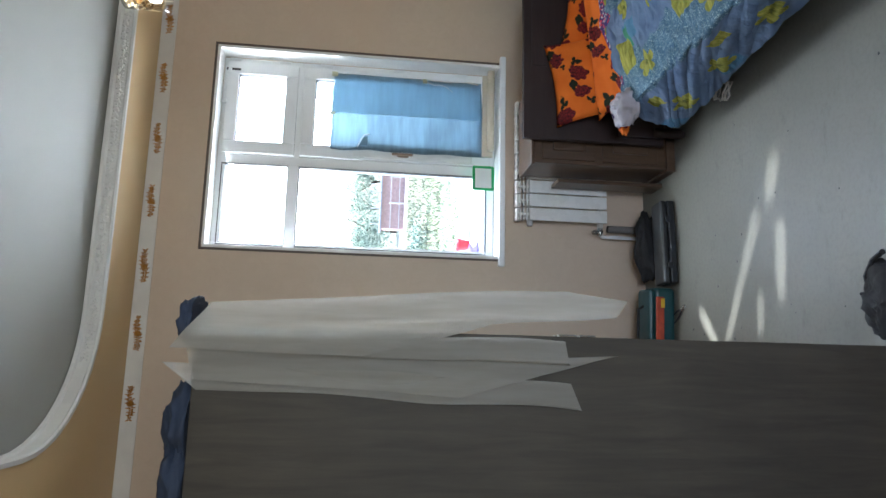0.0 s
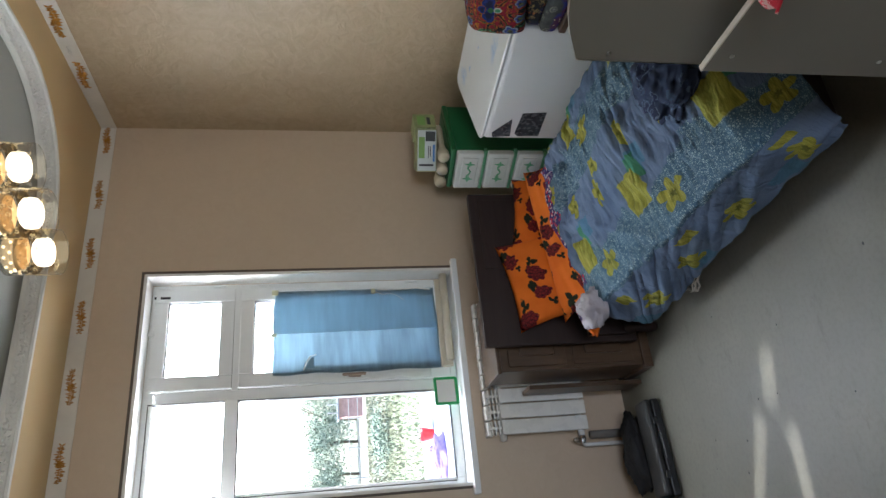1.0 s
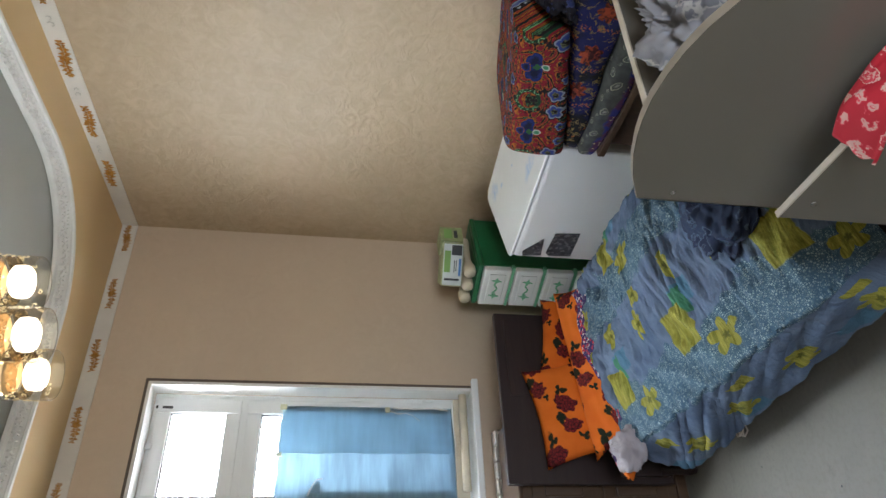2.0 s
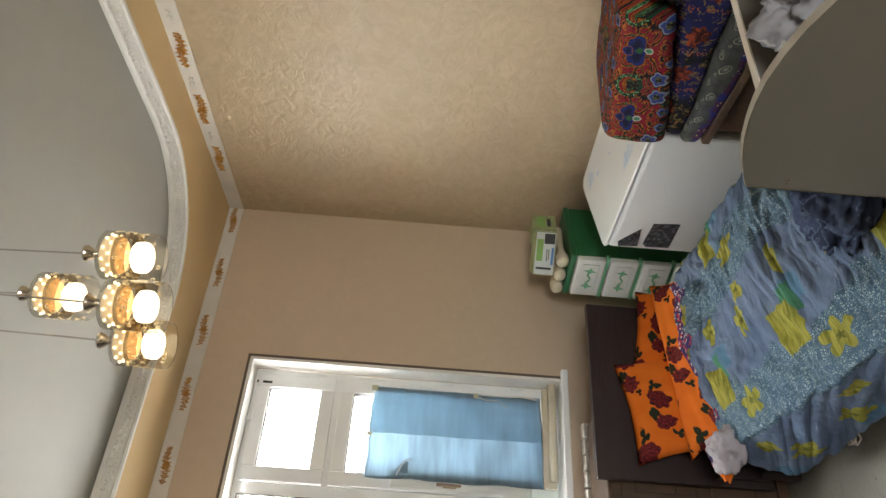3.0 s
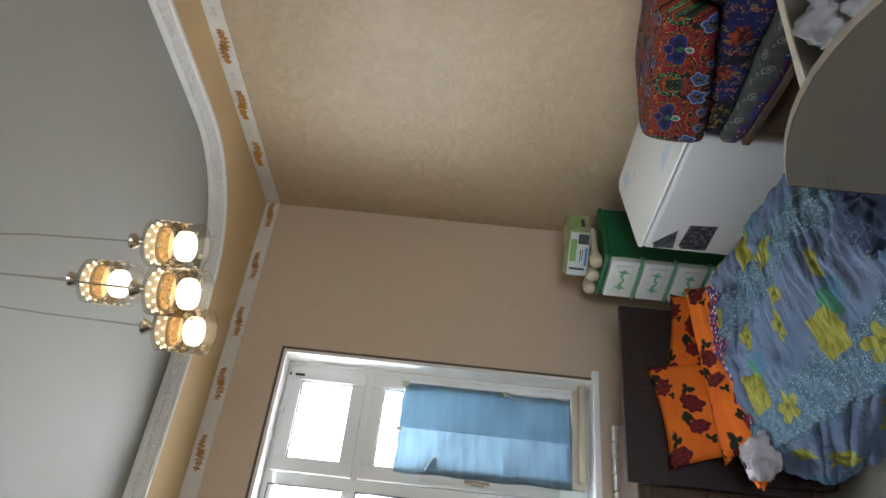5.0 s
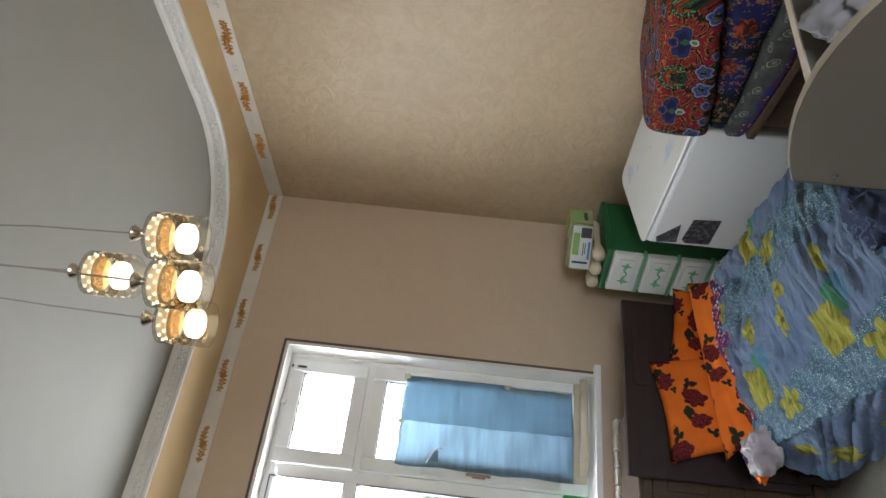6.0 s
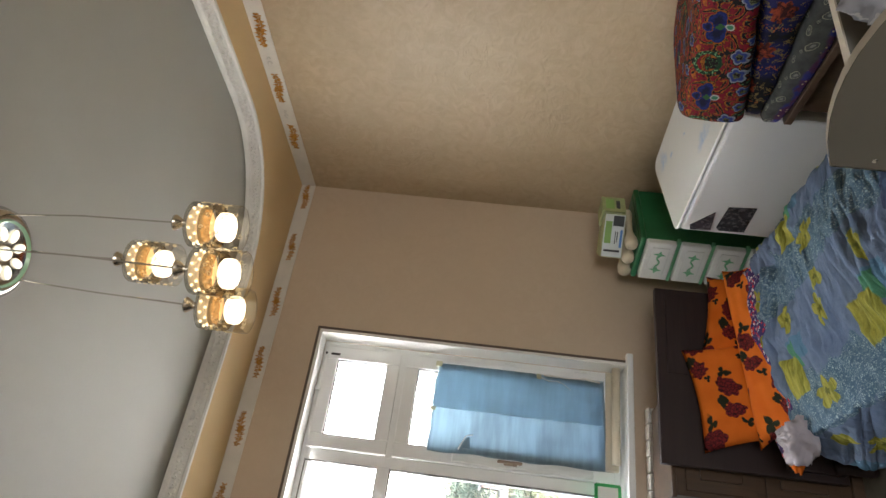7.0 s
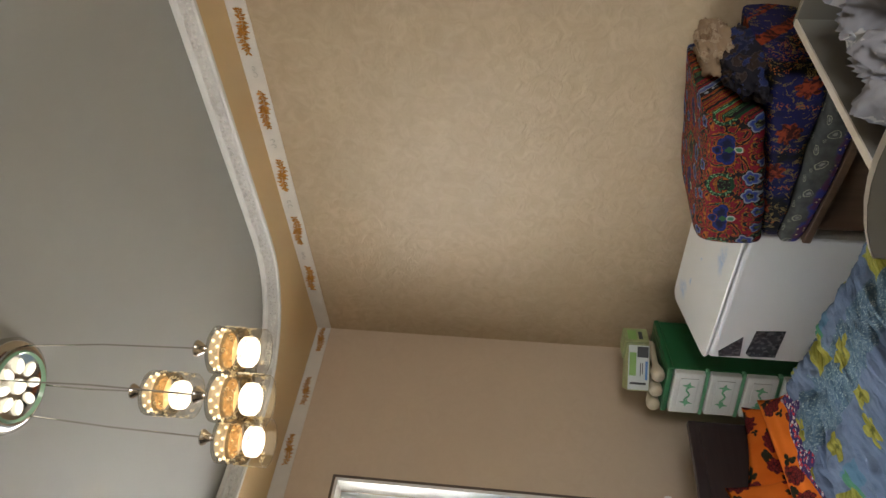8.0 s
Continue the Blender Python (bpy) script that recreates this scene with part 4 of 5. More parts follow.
def build_machine():
    m = thing("washing_machine", "white top-loading washing machine with blue marks on its lid", "washing machine", (1.66, 3.81, 0), 7)
    rise = 0.165

    def tilted(b):
        """Leans a level slab so that it climbs towards the back."""
        for q in b.verts:
            q.co.z += rise * q.co.x
        return b

    b = slab([(0.0, 0.02), (0.0, 0.834), (0.44, 0.834 + rise * 0.44), (0.44, 0.02)], -0.72, "y")
    bmesh.ops.bevel(b, geom=b.edges[:], offset=0.022, segments=3, affect="EDGES", profile=0.5)
    part("body", b, MACHINE, m, smooth=False)
    edge = []
    for cx, cy, r, a0 in ((0.375, -0.045, 0.06, 0), (0.035, -0.022, 0.035, 90), (0.03, -0.695, 0.032, 180), (0.41, -0.69, 0.035, 270)):
        edge += [(cx + r * math.cos(radians(a0 + 15 * k)), cy + r * math.sin(radians(a0 + 15 * k))) for k in range(7)]
    b = slab(edge, 0.012, "z", bevel=0.004)
    b.transform(Matrix.Translation((0, 0, 0.8375)))
    part("lid", tilted(b), make_lid(), m, "white lid with rounded corners and faded blue stains")
    inner = [(0.2 + (x - 0.2) * 0.985, -0.36 + (y + 0.36) * 0.99) for x, y in edge]
    b = slab(inner, 0.005, "z")
    b.transform(Matrix.Translation((0, 0, 0.8335)))
    part("lid_seam", tilted(b), plain("grey_seam", (0.40, 0.41, 0.40), 0.6), m)
    b = slab([(-0.20, 0.55), (-0.035, 0.55), (-0.03, 0.66), (-0.05, 0.68), (-0.19, 0.67)], -0.004, "x")
    part("control_panel", b, SCREEN, m, "dark printed panel")
    part("control_panel", slab([(-0.15, 0.715), (-0.03, 0.70), (-0.02, 0.79), (-0.05, 0.80)], -0.004, "x"), SCREEN, m, "dark printed panel")
    for x in (0.05, 0.39):
        for y in (-0.66, -0.06):
            part("foot", lathe([(0.02, 0), (0.024, 0.03)], 12, pose(x, y, 0)), RUBBER, m)


def build_drawers():
    d = thing("drawer_unit", "green plastic drawer unit with white drawer fronts", "drawer unit", (1.785, 4.10, 0), 19)
    W, D, H = 0.262, 0.435, 0.936
    b = box(0.012, 0, 0.03, D, 0.012, H - 0.03, 0.004)
    box(0.012, W - 0.012, 0.03, D, W, H - 0.03, 0.004, b)
    box(D - 0.012, 0.012, 0.03, D, W - 0.012, H - 0.03, 0.004, b)
    part("body", b, GREEN, d)
    part("top", box(-0.004, -0.008, H - 0.03, D + 0.004, W + 0.008, H, 0.01, seg=3), GREEN, d)
    part("top_inset", box(0.03, 0.025, H - 0.002, D - 0.03, W - 0.025, H + 0.003, 0.002), GREEN, d)
    for k in range(5):
        z1 = H - 0.035 - k * 0.175
        z0 = z1 - 0.15
        part("divider", box(-0.012, -0.006, z0 - 0.02, 0.02, W + 0.006, z0 - 0.002, 0.004), MINT, d, "mint green rail")
        dr = part("drawer", box(-0.022, 0.006, z0, 0.3, W - 0.006, z1, 0.008), WHITEP, d, "white drawer front")
        part("recess", box(-0.026, 0.035, z0 + 0.03, -0.02, W - 0.035, z1 - 0.03, 0.003), WHITEP, dr)
        b = bmesh.new()
        zc, yc = (z0 + z1) / 2, W / 2
        for sg in (-1, 1):
            y = yc + sg * 0.052
            star = [(y + r * math.cos(t + 0.12) * 0.8, zc + r * math.sin(t + 0.12)) for r, t in [((0.031, 0.012)[q % 2], q * math.pi / 4) for q in range(8)]]
            s = slab(star, -0.002, "x")
            s.transform(Matrix.Translation((-0.026, 0, 0)))
            join(b, s)
        rod([(-0.0265, yc - 0.045 + 0.0113 * q, zc + 0.010 * math.sin(q * 1.1)) for q in range(9)], 0.0045, 6, b)
        part("leaf_ornament", b, MINT, dr, "green leaf ornament")


def build_radiator():
    r = thing("radiator", "white sectional radiator under the window", "radiator", (0.285, 4.50, 0.27))
    for i in range(9):
        x = i * 0.083
        b = box(x + 0.003, 0.0, 0.0, x + 0.080, 0.014, 0.475, 0.005)
        box(x + 0.034, 0.014, 0.01, x + 0.049, 0.08, 0.54, 0.003, b)
        for k in range(4):
            box(x + 0.005, 0.004 + 0.004 * k, 0.484 + 0.019 * k, x + 0.078, 0.03 + 0.010 * k, 0.492 + 0.019 * k, 0.002, b)
        box(x + 0.003, 0.03, 0.52, x + 0.080, 0.08, 0.552, 0.004, b)
        part("section", b, RADIATOR, r)
    b = lathe([(0.018, 0), (0.018, 0.75)], 12, pose(-0.02, 0.045, 0.03, 0, 90, 0))
    part("header_pipe", lathe([(0.018, 0), (0.018, 0.75)], 12, pose(-0.02, 0.055, 0.46, 0, 90, 0)), RADIATOR, r, smooth=True)
    part("header_pipe", b, RADIATOR, r, smooth=True)
    b = rod([(-0.02, 0.045, 0.03), (-0.06, 0.045, 0.03), (-0.07, 0.045, 0.02), (-0.072, 0.045, -0.27)], 0.011, 10)
    part("pipe", b, PVC, r, "white plastic pipe", smooth=True)
    b = lathe([(0.017, -0.02), (0.019, 0.0), (0.017, 0.03)], 14, pose(-0.045, 0.045, 0.03, 0, 90, 0))
    lathe([(0.014, 0), (0.016, 0.03), (0.010, 0.04)], 12, pose(-0.045, 0.045, 0.04), b)
    part("valve", b, STEEL, r, "metal valve", smooth=True)
    foam = plain("grey_pipe_foam", (0.16, 0.15, 0.14), 0.8)
    part("pipe_sleeve", lathe([(0.022, 0), (0.022, 0.2)], 14, pose(-0.02, 0.05, -0.22)), foam, r, "grey foam pipe sleeve", smooth=True)


def build_wardrobe():
    w = thing("wardrobe", "tall dark grey-brown wardrobe", "wardrobe", (-0.49, 2.45, 0))
    part("side_panel", box(-0.78, 0.0, 0.0, 0.0, 0.02, 2.085, 0.002), WARDROBE, w)
    part("side_panel", box(-0.78, 0.78, 0.0, 0.0, 0.80, 2.085, 0.002), WARDROBE, w)
    part("top_panel", box(-0.78, 0.02, 2.065, 0.0, 0.78, 2.085), WARDROBE, w)
    part("back_panel", box(-0.78, 0.02, 0.0, -0.77, 0.78, 2.03), WARDROBE, w)
    part("plinth", box(-0.76, 0.02, 0.0, -0.03, 0.78, 0.07), WARDROBE, w)
    for y0, y1 in ((0.022, 0.398), (0.402, 0.778)):
        dr = part("door", box(-0.02, y0, 0.075, -0.001, y1, 2.028, 0.002), WARDROBE, w)
        part("handle", rod([(0.0, 0.38 if y0 < 0.1 else 0.42, 0.95), (0.02, 0.38 if y0 < 0.1 else 0.42, 0.96), (0.02, 0.38 if y0 < 0.1 else 0.42, 1.08), (0.0, 0.38 if y0 < 0.1 else 0.42, 1.09)], 0.005), STEEL, dr, "metal bow handle")


build_machine()
build_drawers()
build_radiator()
build_wardrobe()


# ---- blanket stack on its chest ----
REDPRINT = make_red_quilt()
PAISLEY = make_paisley()
DARKPRINT = make_banded()
NAVYPRINT = make_patchwork("navy_printed_cloth", [(0.012, 0.016, 0.05), (0.03, 0.02, 0.018), (0.02, 0.03, 0.10)], 10, (0.014, 0.013, 0.02))
TAN = make_patchwork("tan_printed_cloth", [(0.20, 0.13, 0.08), (0.33, 0.25, 0.17)], 14, (0.28, 0.2, 0.13))


def folded(x0, x1, y0, y1, z0, za, zb, seed, rise=0.0):
    """A folded quilt: rounded fold towards -x, its top rising from za at y1 to zb at y0."""
    def f(u, v):
        y = y1 + (y0 - y1) * u
        top, low = za + (zb - za) * u, z0 + rise * u
        a = v * 2 * math.pi
        cx, cz = (x0 + x1) / 2, (low + top) / 2
        ex, ez = (x1 - x0) / 2, (top - low) / 2
        c, s = math.cos(a), math.sin(a)
        x = cx - ex * math.copysign(abs(c) ** 0.22, c)
        z = cz + ez * math.copysign(abs(s) ** 0.36, s)
        k = 0.010 * wob(y * 5, x * 5, z * 7 + seed, 1.6) + 0.008 * wob(y * 2, z * 9, seed, 1.0)
        pinch = 1 - 0.03 * (2 * abs(u - 0.5)) ** 30
        return (cx + (x - cx) * pinch + k, y + 0.012 * wob(z * 6, x * 4, seed + 5, 1.3) * (2 * u - 1), cz + (z - cz) * pinch + k)
    b = sheet(f, 40, 56)
    bmesh.ops.remove_doubles(b, verts=b.verts[:], dist=0.0005)
    bmesh.ops.holes_fill(b, edges=b.edges[:])
    return b


def build_stack():
    c = thing("chest", "low dark brown chest under a stack of quilts", "chest")
    part("top", box(1.70, 2.36, 0.625, 2.22, 3.09, 0.655, 0.004), BROWN, c)
    part("body", box(1.76, 2.37, 0.04, 2.21, 3.07, 0.625, 0.004), BROWN, c)
    for x in (1.77, 2.16):
        for y in (2.38, 3.02):
            part("foot", box(x, y, 0, x + 0.04, y + 0.04, 0.04), BROWN, c)
    solid("folded_quilt", folded(1.70, 2.20, 2.38, 3.09, 0.655, 0.735, 0.788, 3), PAISLEY, "folded grey paisley quilt on the chest", "quilt", group="folded quilts", smooth=True)
    solid("folded_quilt", folded(1.73, 2.20, 2.38, 3.08, 0.73, 0.80, 0.985, 8, 0.05), DARKPRINT, "folded dark blue printed quilt in the stack", "quilt", group="folded quilts", smooth=True)
    solid("folded_quilt", folded(1.70, 2.19, 2.53, 3.11, 0.785, 1.04, 1.145, 12, 0.165), REDPRINT, "folded red floral quilt on top of the stack", "quilt", group="folded quilts", smooth=True)
    solid("bundled_cloth", lump(0.20, 0.075, 0.085, 21, 0.28, 60, 0.5), NAVYPRINT, "bundled dark blue cloth behind the red quilt", "cloth", (1.93, 2.465, 0.945), smooth=True)
    solid("bundled_cloth", lump(0.14, 0.07, 0.07, 25, 0.35, 60, 0.4), TAN, "bundled tan printed cloth behind the quilts", "cloth", (2.04, 2.475, 1.04), smooth=True)


build_stack()


# ---- pendant lamp ----
def build_lamp():
    lamp = thing("pendant_lamp", "pendant lamp with four glass shades, switched on", "pendant lamp", (0.613, 2.69, ZC))
    warm = lamp_glow("warm_led", (1.0, 0.82, 0.5), 0.45)
    cool = lamp_glow("white_led", (1.0, 0.98, 0.85), 0.17)
    bulb = lamp_glow("lamp_bulb", (1.0, 0.87, 0.6), 0.45)
    sleeve = lamp_glow("lamp_sleeve", (0.95, 0.74, 0.45), 0.035)
    n = Nodes("shade_glass")
    n.done((0.9, 0.88, 0.84), 0.05)
    clear = n.node("ShaderNodeBsdfTransparent", Color=(0.88, 0.855, 0.81))
    gloss = n.node("ShaderNodeBsdfGlossy", Color=(1, 1, 1), Roughness=0.08)
    mx = n.node("ShaderNodeMixShader")
    facing = n.node("ShaderNodeLayerWeight", Blend=0.25).outputs["Facing"]
    n.put(mx.inputs[0], n.calc("ADD", 0.04, n.calc("MULTIPLY", n.calc("POWER", facing, 2.0), 0.8)))
    n.t.links.new(clear.outputs[0], mx.inputs[1])
    n.t.links.new(gloss.outputs[0], mx.inputs[2])
    n.t.links.new(mx.outputs[0], n.t.nodes["Material Output"].inputs[0])
    shade = n.m
    n = Nodes("gold_tinted_glass")
    n.done((0.6, 0.45, 0.25), 0.2)
    tint = n.node("ShaderNodeBsdfTransparent", Color=(0.50, 0.44, 0.34))
    mx = n.node("ShaderNodeMixShader")
    n.put(mx.inputs[0], n.ramp(n.cells(95), [(0.25, 0.45), (0.4, 0.04)]))
    n.t.links.new(tint.outputs[0], mx.inputs[1])
    n.t.links.new(n.p.outputs[0], mx.inputs[2])
    n.t.links.new(mx.outputs[0], n.t.nodes["Material Output"].inputs[0])
    gold_glass = n.m
    n = Nodes("smoky_glass")
    n.done((0.42, 0.44, 0.44), 0.25)
    veil = n.node("ShaderNodeBsdfTransparent", Color=(0.80, 0.79, 0.76))
    mx = n.node("ShaderNodeMixShader")
    mx.inputs[0].default_value = 0.22
    n.t.links.new(veil.outputs[0], mx.inputs[1])
    n.t.links.new(n.p.outputs[0], mx.inputs[2])
    n.t.links.new(mx.outputs[0], n.t.nodes["Material Output"].inputs[0])
    smoky = n.m
    gilt = plain("gilt_line", (0.80, 0.68, 0.42), 0.4, 0.2)
    chrome = plain("polished_steel", (0.6, 0.57, 0.52), 0.16, 1.0)
    b = lathe([(0.124, 0.001), (0.127, -0.015), (0.120, -0.032), (0.098, -0.046), (0.092, -0.042)], 48)
    rose = part("ceiling_rose", b, chrome, lamp, "round polished steel ceiling plate", smooth=True)
    part("ring", lathe([(0.085, -0.042), (0.090, -0.052), (0.095, -0.042)], 48, caps=False), plain("green_tint_ring", (0.25, 0.45, 0.3), 0.2), rose)
    for k in range(8):
        a = k * math.pi / 4
        b = lathe([(0.001, -0.010), (0.020, -0.008), (0.026, 0.0), (0.02, 0.004)], 14)
        b.transform(Matrix.Translation((0.054 * math.cos(a), 0.054 * math.sin(a), -0.046)) @ Matrix.Rotation(a, 4, "Z") @ Matrix.Diagonal((0.8, 0.48, 0.6, 1)))
        part("led_petal", b, cool, rose, "glowing petal light", smooth=True)
    part("led_petal", lathe([(0.001, -0.010), (0.015, -0.008), (0.020, 0.0)], 14, pose(0, 0, -0.046)), cool, rose, "glowing petal light", smooth=True)
    for x, y, cap in ((0.724, 2.62, 2.535), (0.689, 2.80, 2.764), (0.591, 2.62, 2.487), (0.572, 2.80, 2.519)):
        dx, dy, dz = x - 0.613, y - 2.69, cap - ZC
        m = pose(dx, dy, dz) @ Matrix.Scale(0.92, 4)
        part("cord", rod([(dx * 0.8, dy * 0.8, -0.03), (dx * 0.9 + 0.002, dy, dz * 0.5), (dx, dy, dz)], 0.0022, 6), chrome, lamp)
        part("cap", lathe([(0.002, 0.020), (0.004, 0.012), (0.0225, 0.006), (0.0235, 0.002), (0.0205, -0.004), (0.010, -0.020), (0.0075, -0.029), (0.010, -0.038), (0.021, -0.048)], 24, m), chrome, lamp, "flared steel cap")
        s = part("shade", lathe([(0.0665, -0.085), (0.0668, -0.11), (0.0665, -0.188), (0.0645, -0.191), (0.0640, -0.188)], 40, m, caps=False), shade, lamp, "clear etched glass cylinder", smooth=True)
        s.visible_shadow = False
        collar = part("collar", lathe([(0.004, -0.047), (0.062, -0.0475), (0.0660, -0.050), (0.0668, -0.055), (0.0668, -0.085)], 40, m, caps=False), smoky, s, "smoky frosted glass collar")
        collar.visible_shadow = False
        part("core", lathe([(0.002, -0.050), (0.050, -0.052), (0.053, -0.060), (0.053, -0.090), (0.048, -0.092)], 32, m, caps=False), sleeve, s, "softly glowing inner sleeve", smooth=True)
        band = part("gold_band", lathe([(0.0645, -0.090), (0.0645, -0.126)], 40, m, caps=False), gold_glass, s, "gold-tinted patterned glass band", smooth=True)
        band.visible_shadow = False
        part("bulb", lathe([(0.01, -0.124), (0.034, -0.126), (0.041, -0.132), (0.043, -0.146), (0.041, -0.160), (0.034, -0.166), (0.004, -0.168)], 28, m), bulb, s, "glowing white light core", smooth=True)
        b = bmesh.new()
        for row in range(2):
            for k in range(11):
                a = (k + 0.5 * row) * 2 * math.pi / 11
                bmesh.ops.create_icosphere(b, subdivisions=1, radius=0.0048, matrix=m @ Matrix.Translation((0.056 * math.cos(a), 0.056 * math.sin(a), -0.062 - 0.016 * row)))
        part("led_band", b, warm, s, "band of warm glowing dots")
        b = bmesh.new()
        rnd = random.Random(int(cap * 100))
        for k in range(34):
            a, h = rnd.uniform(0, 6.28), rnd.uniform(-0.168, -0.075)
            t = rnd.uniform(0, 6.28)
            pts = []
            for q in range(7):
                rr = 0.007 * (1 - q / 9)
                pts.append((a + rr / 0.067 * math.cos(t + q * 0.9), h + rr * math.sin(t + q * 0.9)))
            rod([(0.0668 * math.cos(p), 0.0668 * math.sin(p), z) for p, z in pts], 0.0014, 4, b)
        b.transform(m)
        tagged(part("etching", b, gilt, s, "gilt scroll ornament"), kind="stuff")


build_lamp()


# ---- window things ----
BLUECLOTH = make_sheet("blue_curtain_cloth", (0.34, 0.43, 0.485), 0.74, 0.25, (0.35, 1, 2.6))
# same cloth, colour lightened to offset light lost through the doubled half
BLUELIFTED = make_sheet("lightened_blue_curtain_cloth", (0.52, 0.62, 0.68), 0.86, 0.12, (0.35, 1, 2.6))
TAPE = plain("yellow_tape", (0.58, 0.57, 0.40), 0.5)
CREAMROLL = plain("cream_foam", (0.62, 0.56, 0.44), 0.7)


def build_curtain():
    c = thing("curtain", "light blue cloth taped over the lower sash", "curtain", (0.72, 4.712, 1.01))

    def main(u, v):
        x = 0.49 * u + (0.012 * wob(v * 3, 1, 0, 2) if u < 0.1 else 0)
        z = 0.925 * v + 0.012 * wob(u * 4, 2, 0, 1.5) * (v > 0.9) - 0.03 * (1 - v) * (1 - u)
        return (x, -0.004 * wob(u * 2, v * 12, 3, 1.0) - 0.003, z)

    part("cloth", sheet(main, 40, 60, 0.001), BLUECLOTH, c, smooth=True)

    def fold(u, v):
        return (0.235 + 0.252 * u + 0.006 * wob(v * 3, 5, 0, 1), -0.008 - 0.003 * wob(u * 5, v * 2, 1, 1), 0.004 + 0.915 * v)

    part("folded_half", sheet(fold, 20, 30, 0.0), BLUELIFTED, c, "doubled half of the cloth", smooth=True)
    for x, z, w, h in ((0.465, 0.90, 0.03, 0.035), (0.458, 0.345, 0.03, 0.025), (0.215, 0.905, 0.02, 0.03)):
        part("tape", box(x, -0.016, z, x + w, -0.011, z + h), TAPE, c, "yellowed tape")


    # dark patch laid on the cloth paints the shade inside the tear
    part("tear", slab([(0.03, 0.70), (0.088, 0.70), (0.09, 0.715), (0.07, 0.728), (0.032, 0.745)], -0.0015, "y"), plain("shaded_blue_cloth", (0.17, 0.25, 0.31), 0.8), c, "dark patch painted for the shade in the tear").location = (0, -0.0125, 0)
    part("frayed_edge", rod([(0.02, -0.014, 0.76), (0.07, -0.015, 0.738), (0.096, -0.015, 0.722), (0.104, -0.014, 0.69)], 0.0035, 6), REVEAL, c, "pale frayed edge of the tear", smooth=True)
    part("frayed_edge", rod([(0.47, -0.012, 0.345), (0.452, -0.013, 0.30), (0.458, -0.013, 0.26), (0.445, -0.013, 0.22), (0.415, -0.012, 0.18)], 0.0028, 6), REVEAL, c, "pale frayed edge of the tear", smooth=True)
    part("frayed_edge", rod([(0.485, -0.010, 0.33), (0.482, -0.011, 0.20), (0.488, -0.011, 0.10), (0.476, -0.011, 0.02)], 0.005, 6), REVEAL, c, "pale frayed edge of the tear", smooth=True)


build_curtain()


def build_wadding():
    """White wadding pressed between the cloth and the sash."""
    def f(u, v):
        z = 1.06 + 0.74 * v
        left = 0.676 + 0.014 * wob(z * 5, 1, 0, 2.0) + 0.020 * (1 - v) * wob(z * 11, 4, 0, 1.0)
        return (left + (0.765 - left) * u, 4.7215 - 0.008 * math.sin(u * math.pi) - 0.004 * wob(u * 3, z * 14, 2, 1.3), z)
    return solid("wadding", sheet(f, 12, 80, 0.002), make_sheet("white_wadding", (0.86, 0.87, 0.86), 0.5, 0.06), "crumpled white wadding stuffed along the window sash", "wadding", smooth=True)


build_wadding()
solid("foam_roll", rod([(0.75, 4.655, 0.953), (1.0, 4.655, 0.954), (1.27, 4.655, 0.953)], 0.0225, 18), CREAMROLL, "cream foam roll lying on the window sill", "roll", smooth=True)
solid("foam_strip", box(0.72, 4.69, 0.931, 1.26, 4.71, 1.0, 0.006), CREAMROLL, "cream foam strip along the sash bottom", "strip")


def build_card():
    c = thing("card", "small white card with a green scalloped edge on the sill", "card", (0.50, 4.66, 0.931), 4)
    gr = plain("bright_green_card", (0.02, 0.36, 0.10), 0.5)
    part("panel", box(0.012, 0.0, 0.012, 0.138, 0.003, 0.113), WHITEP, c)
    b = box(0, 0.001, 0, 0.15, 0.004, 0.125)
    for i in range(12):
        for z in (0.0, 0.125):
            lathe([(0.006, -0.0015), (0.006, 0.0015)], 8, pose(0.007 + i * 0.0124, 0.0025, z, 90, 0, 0), b)
    for i in range(10):
        for x in (0.0, 0.15):
            lathe([(0.006, -0.0015), (0.006, 0.0015)], 8, pose(x, 0.0025, 0.007 + i * 0.0123, 90, 0, 0), b)
    part("border", b, gr, c, "green scalloped border")
    part("leaf", box(0.02, -0.006, -0.001, 0.13, -0.003, 0.012), gr, c, "green lower strip")


build_card()


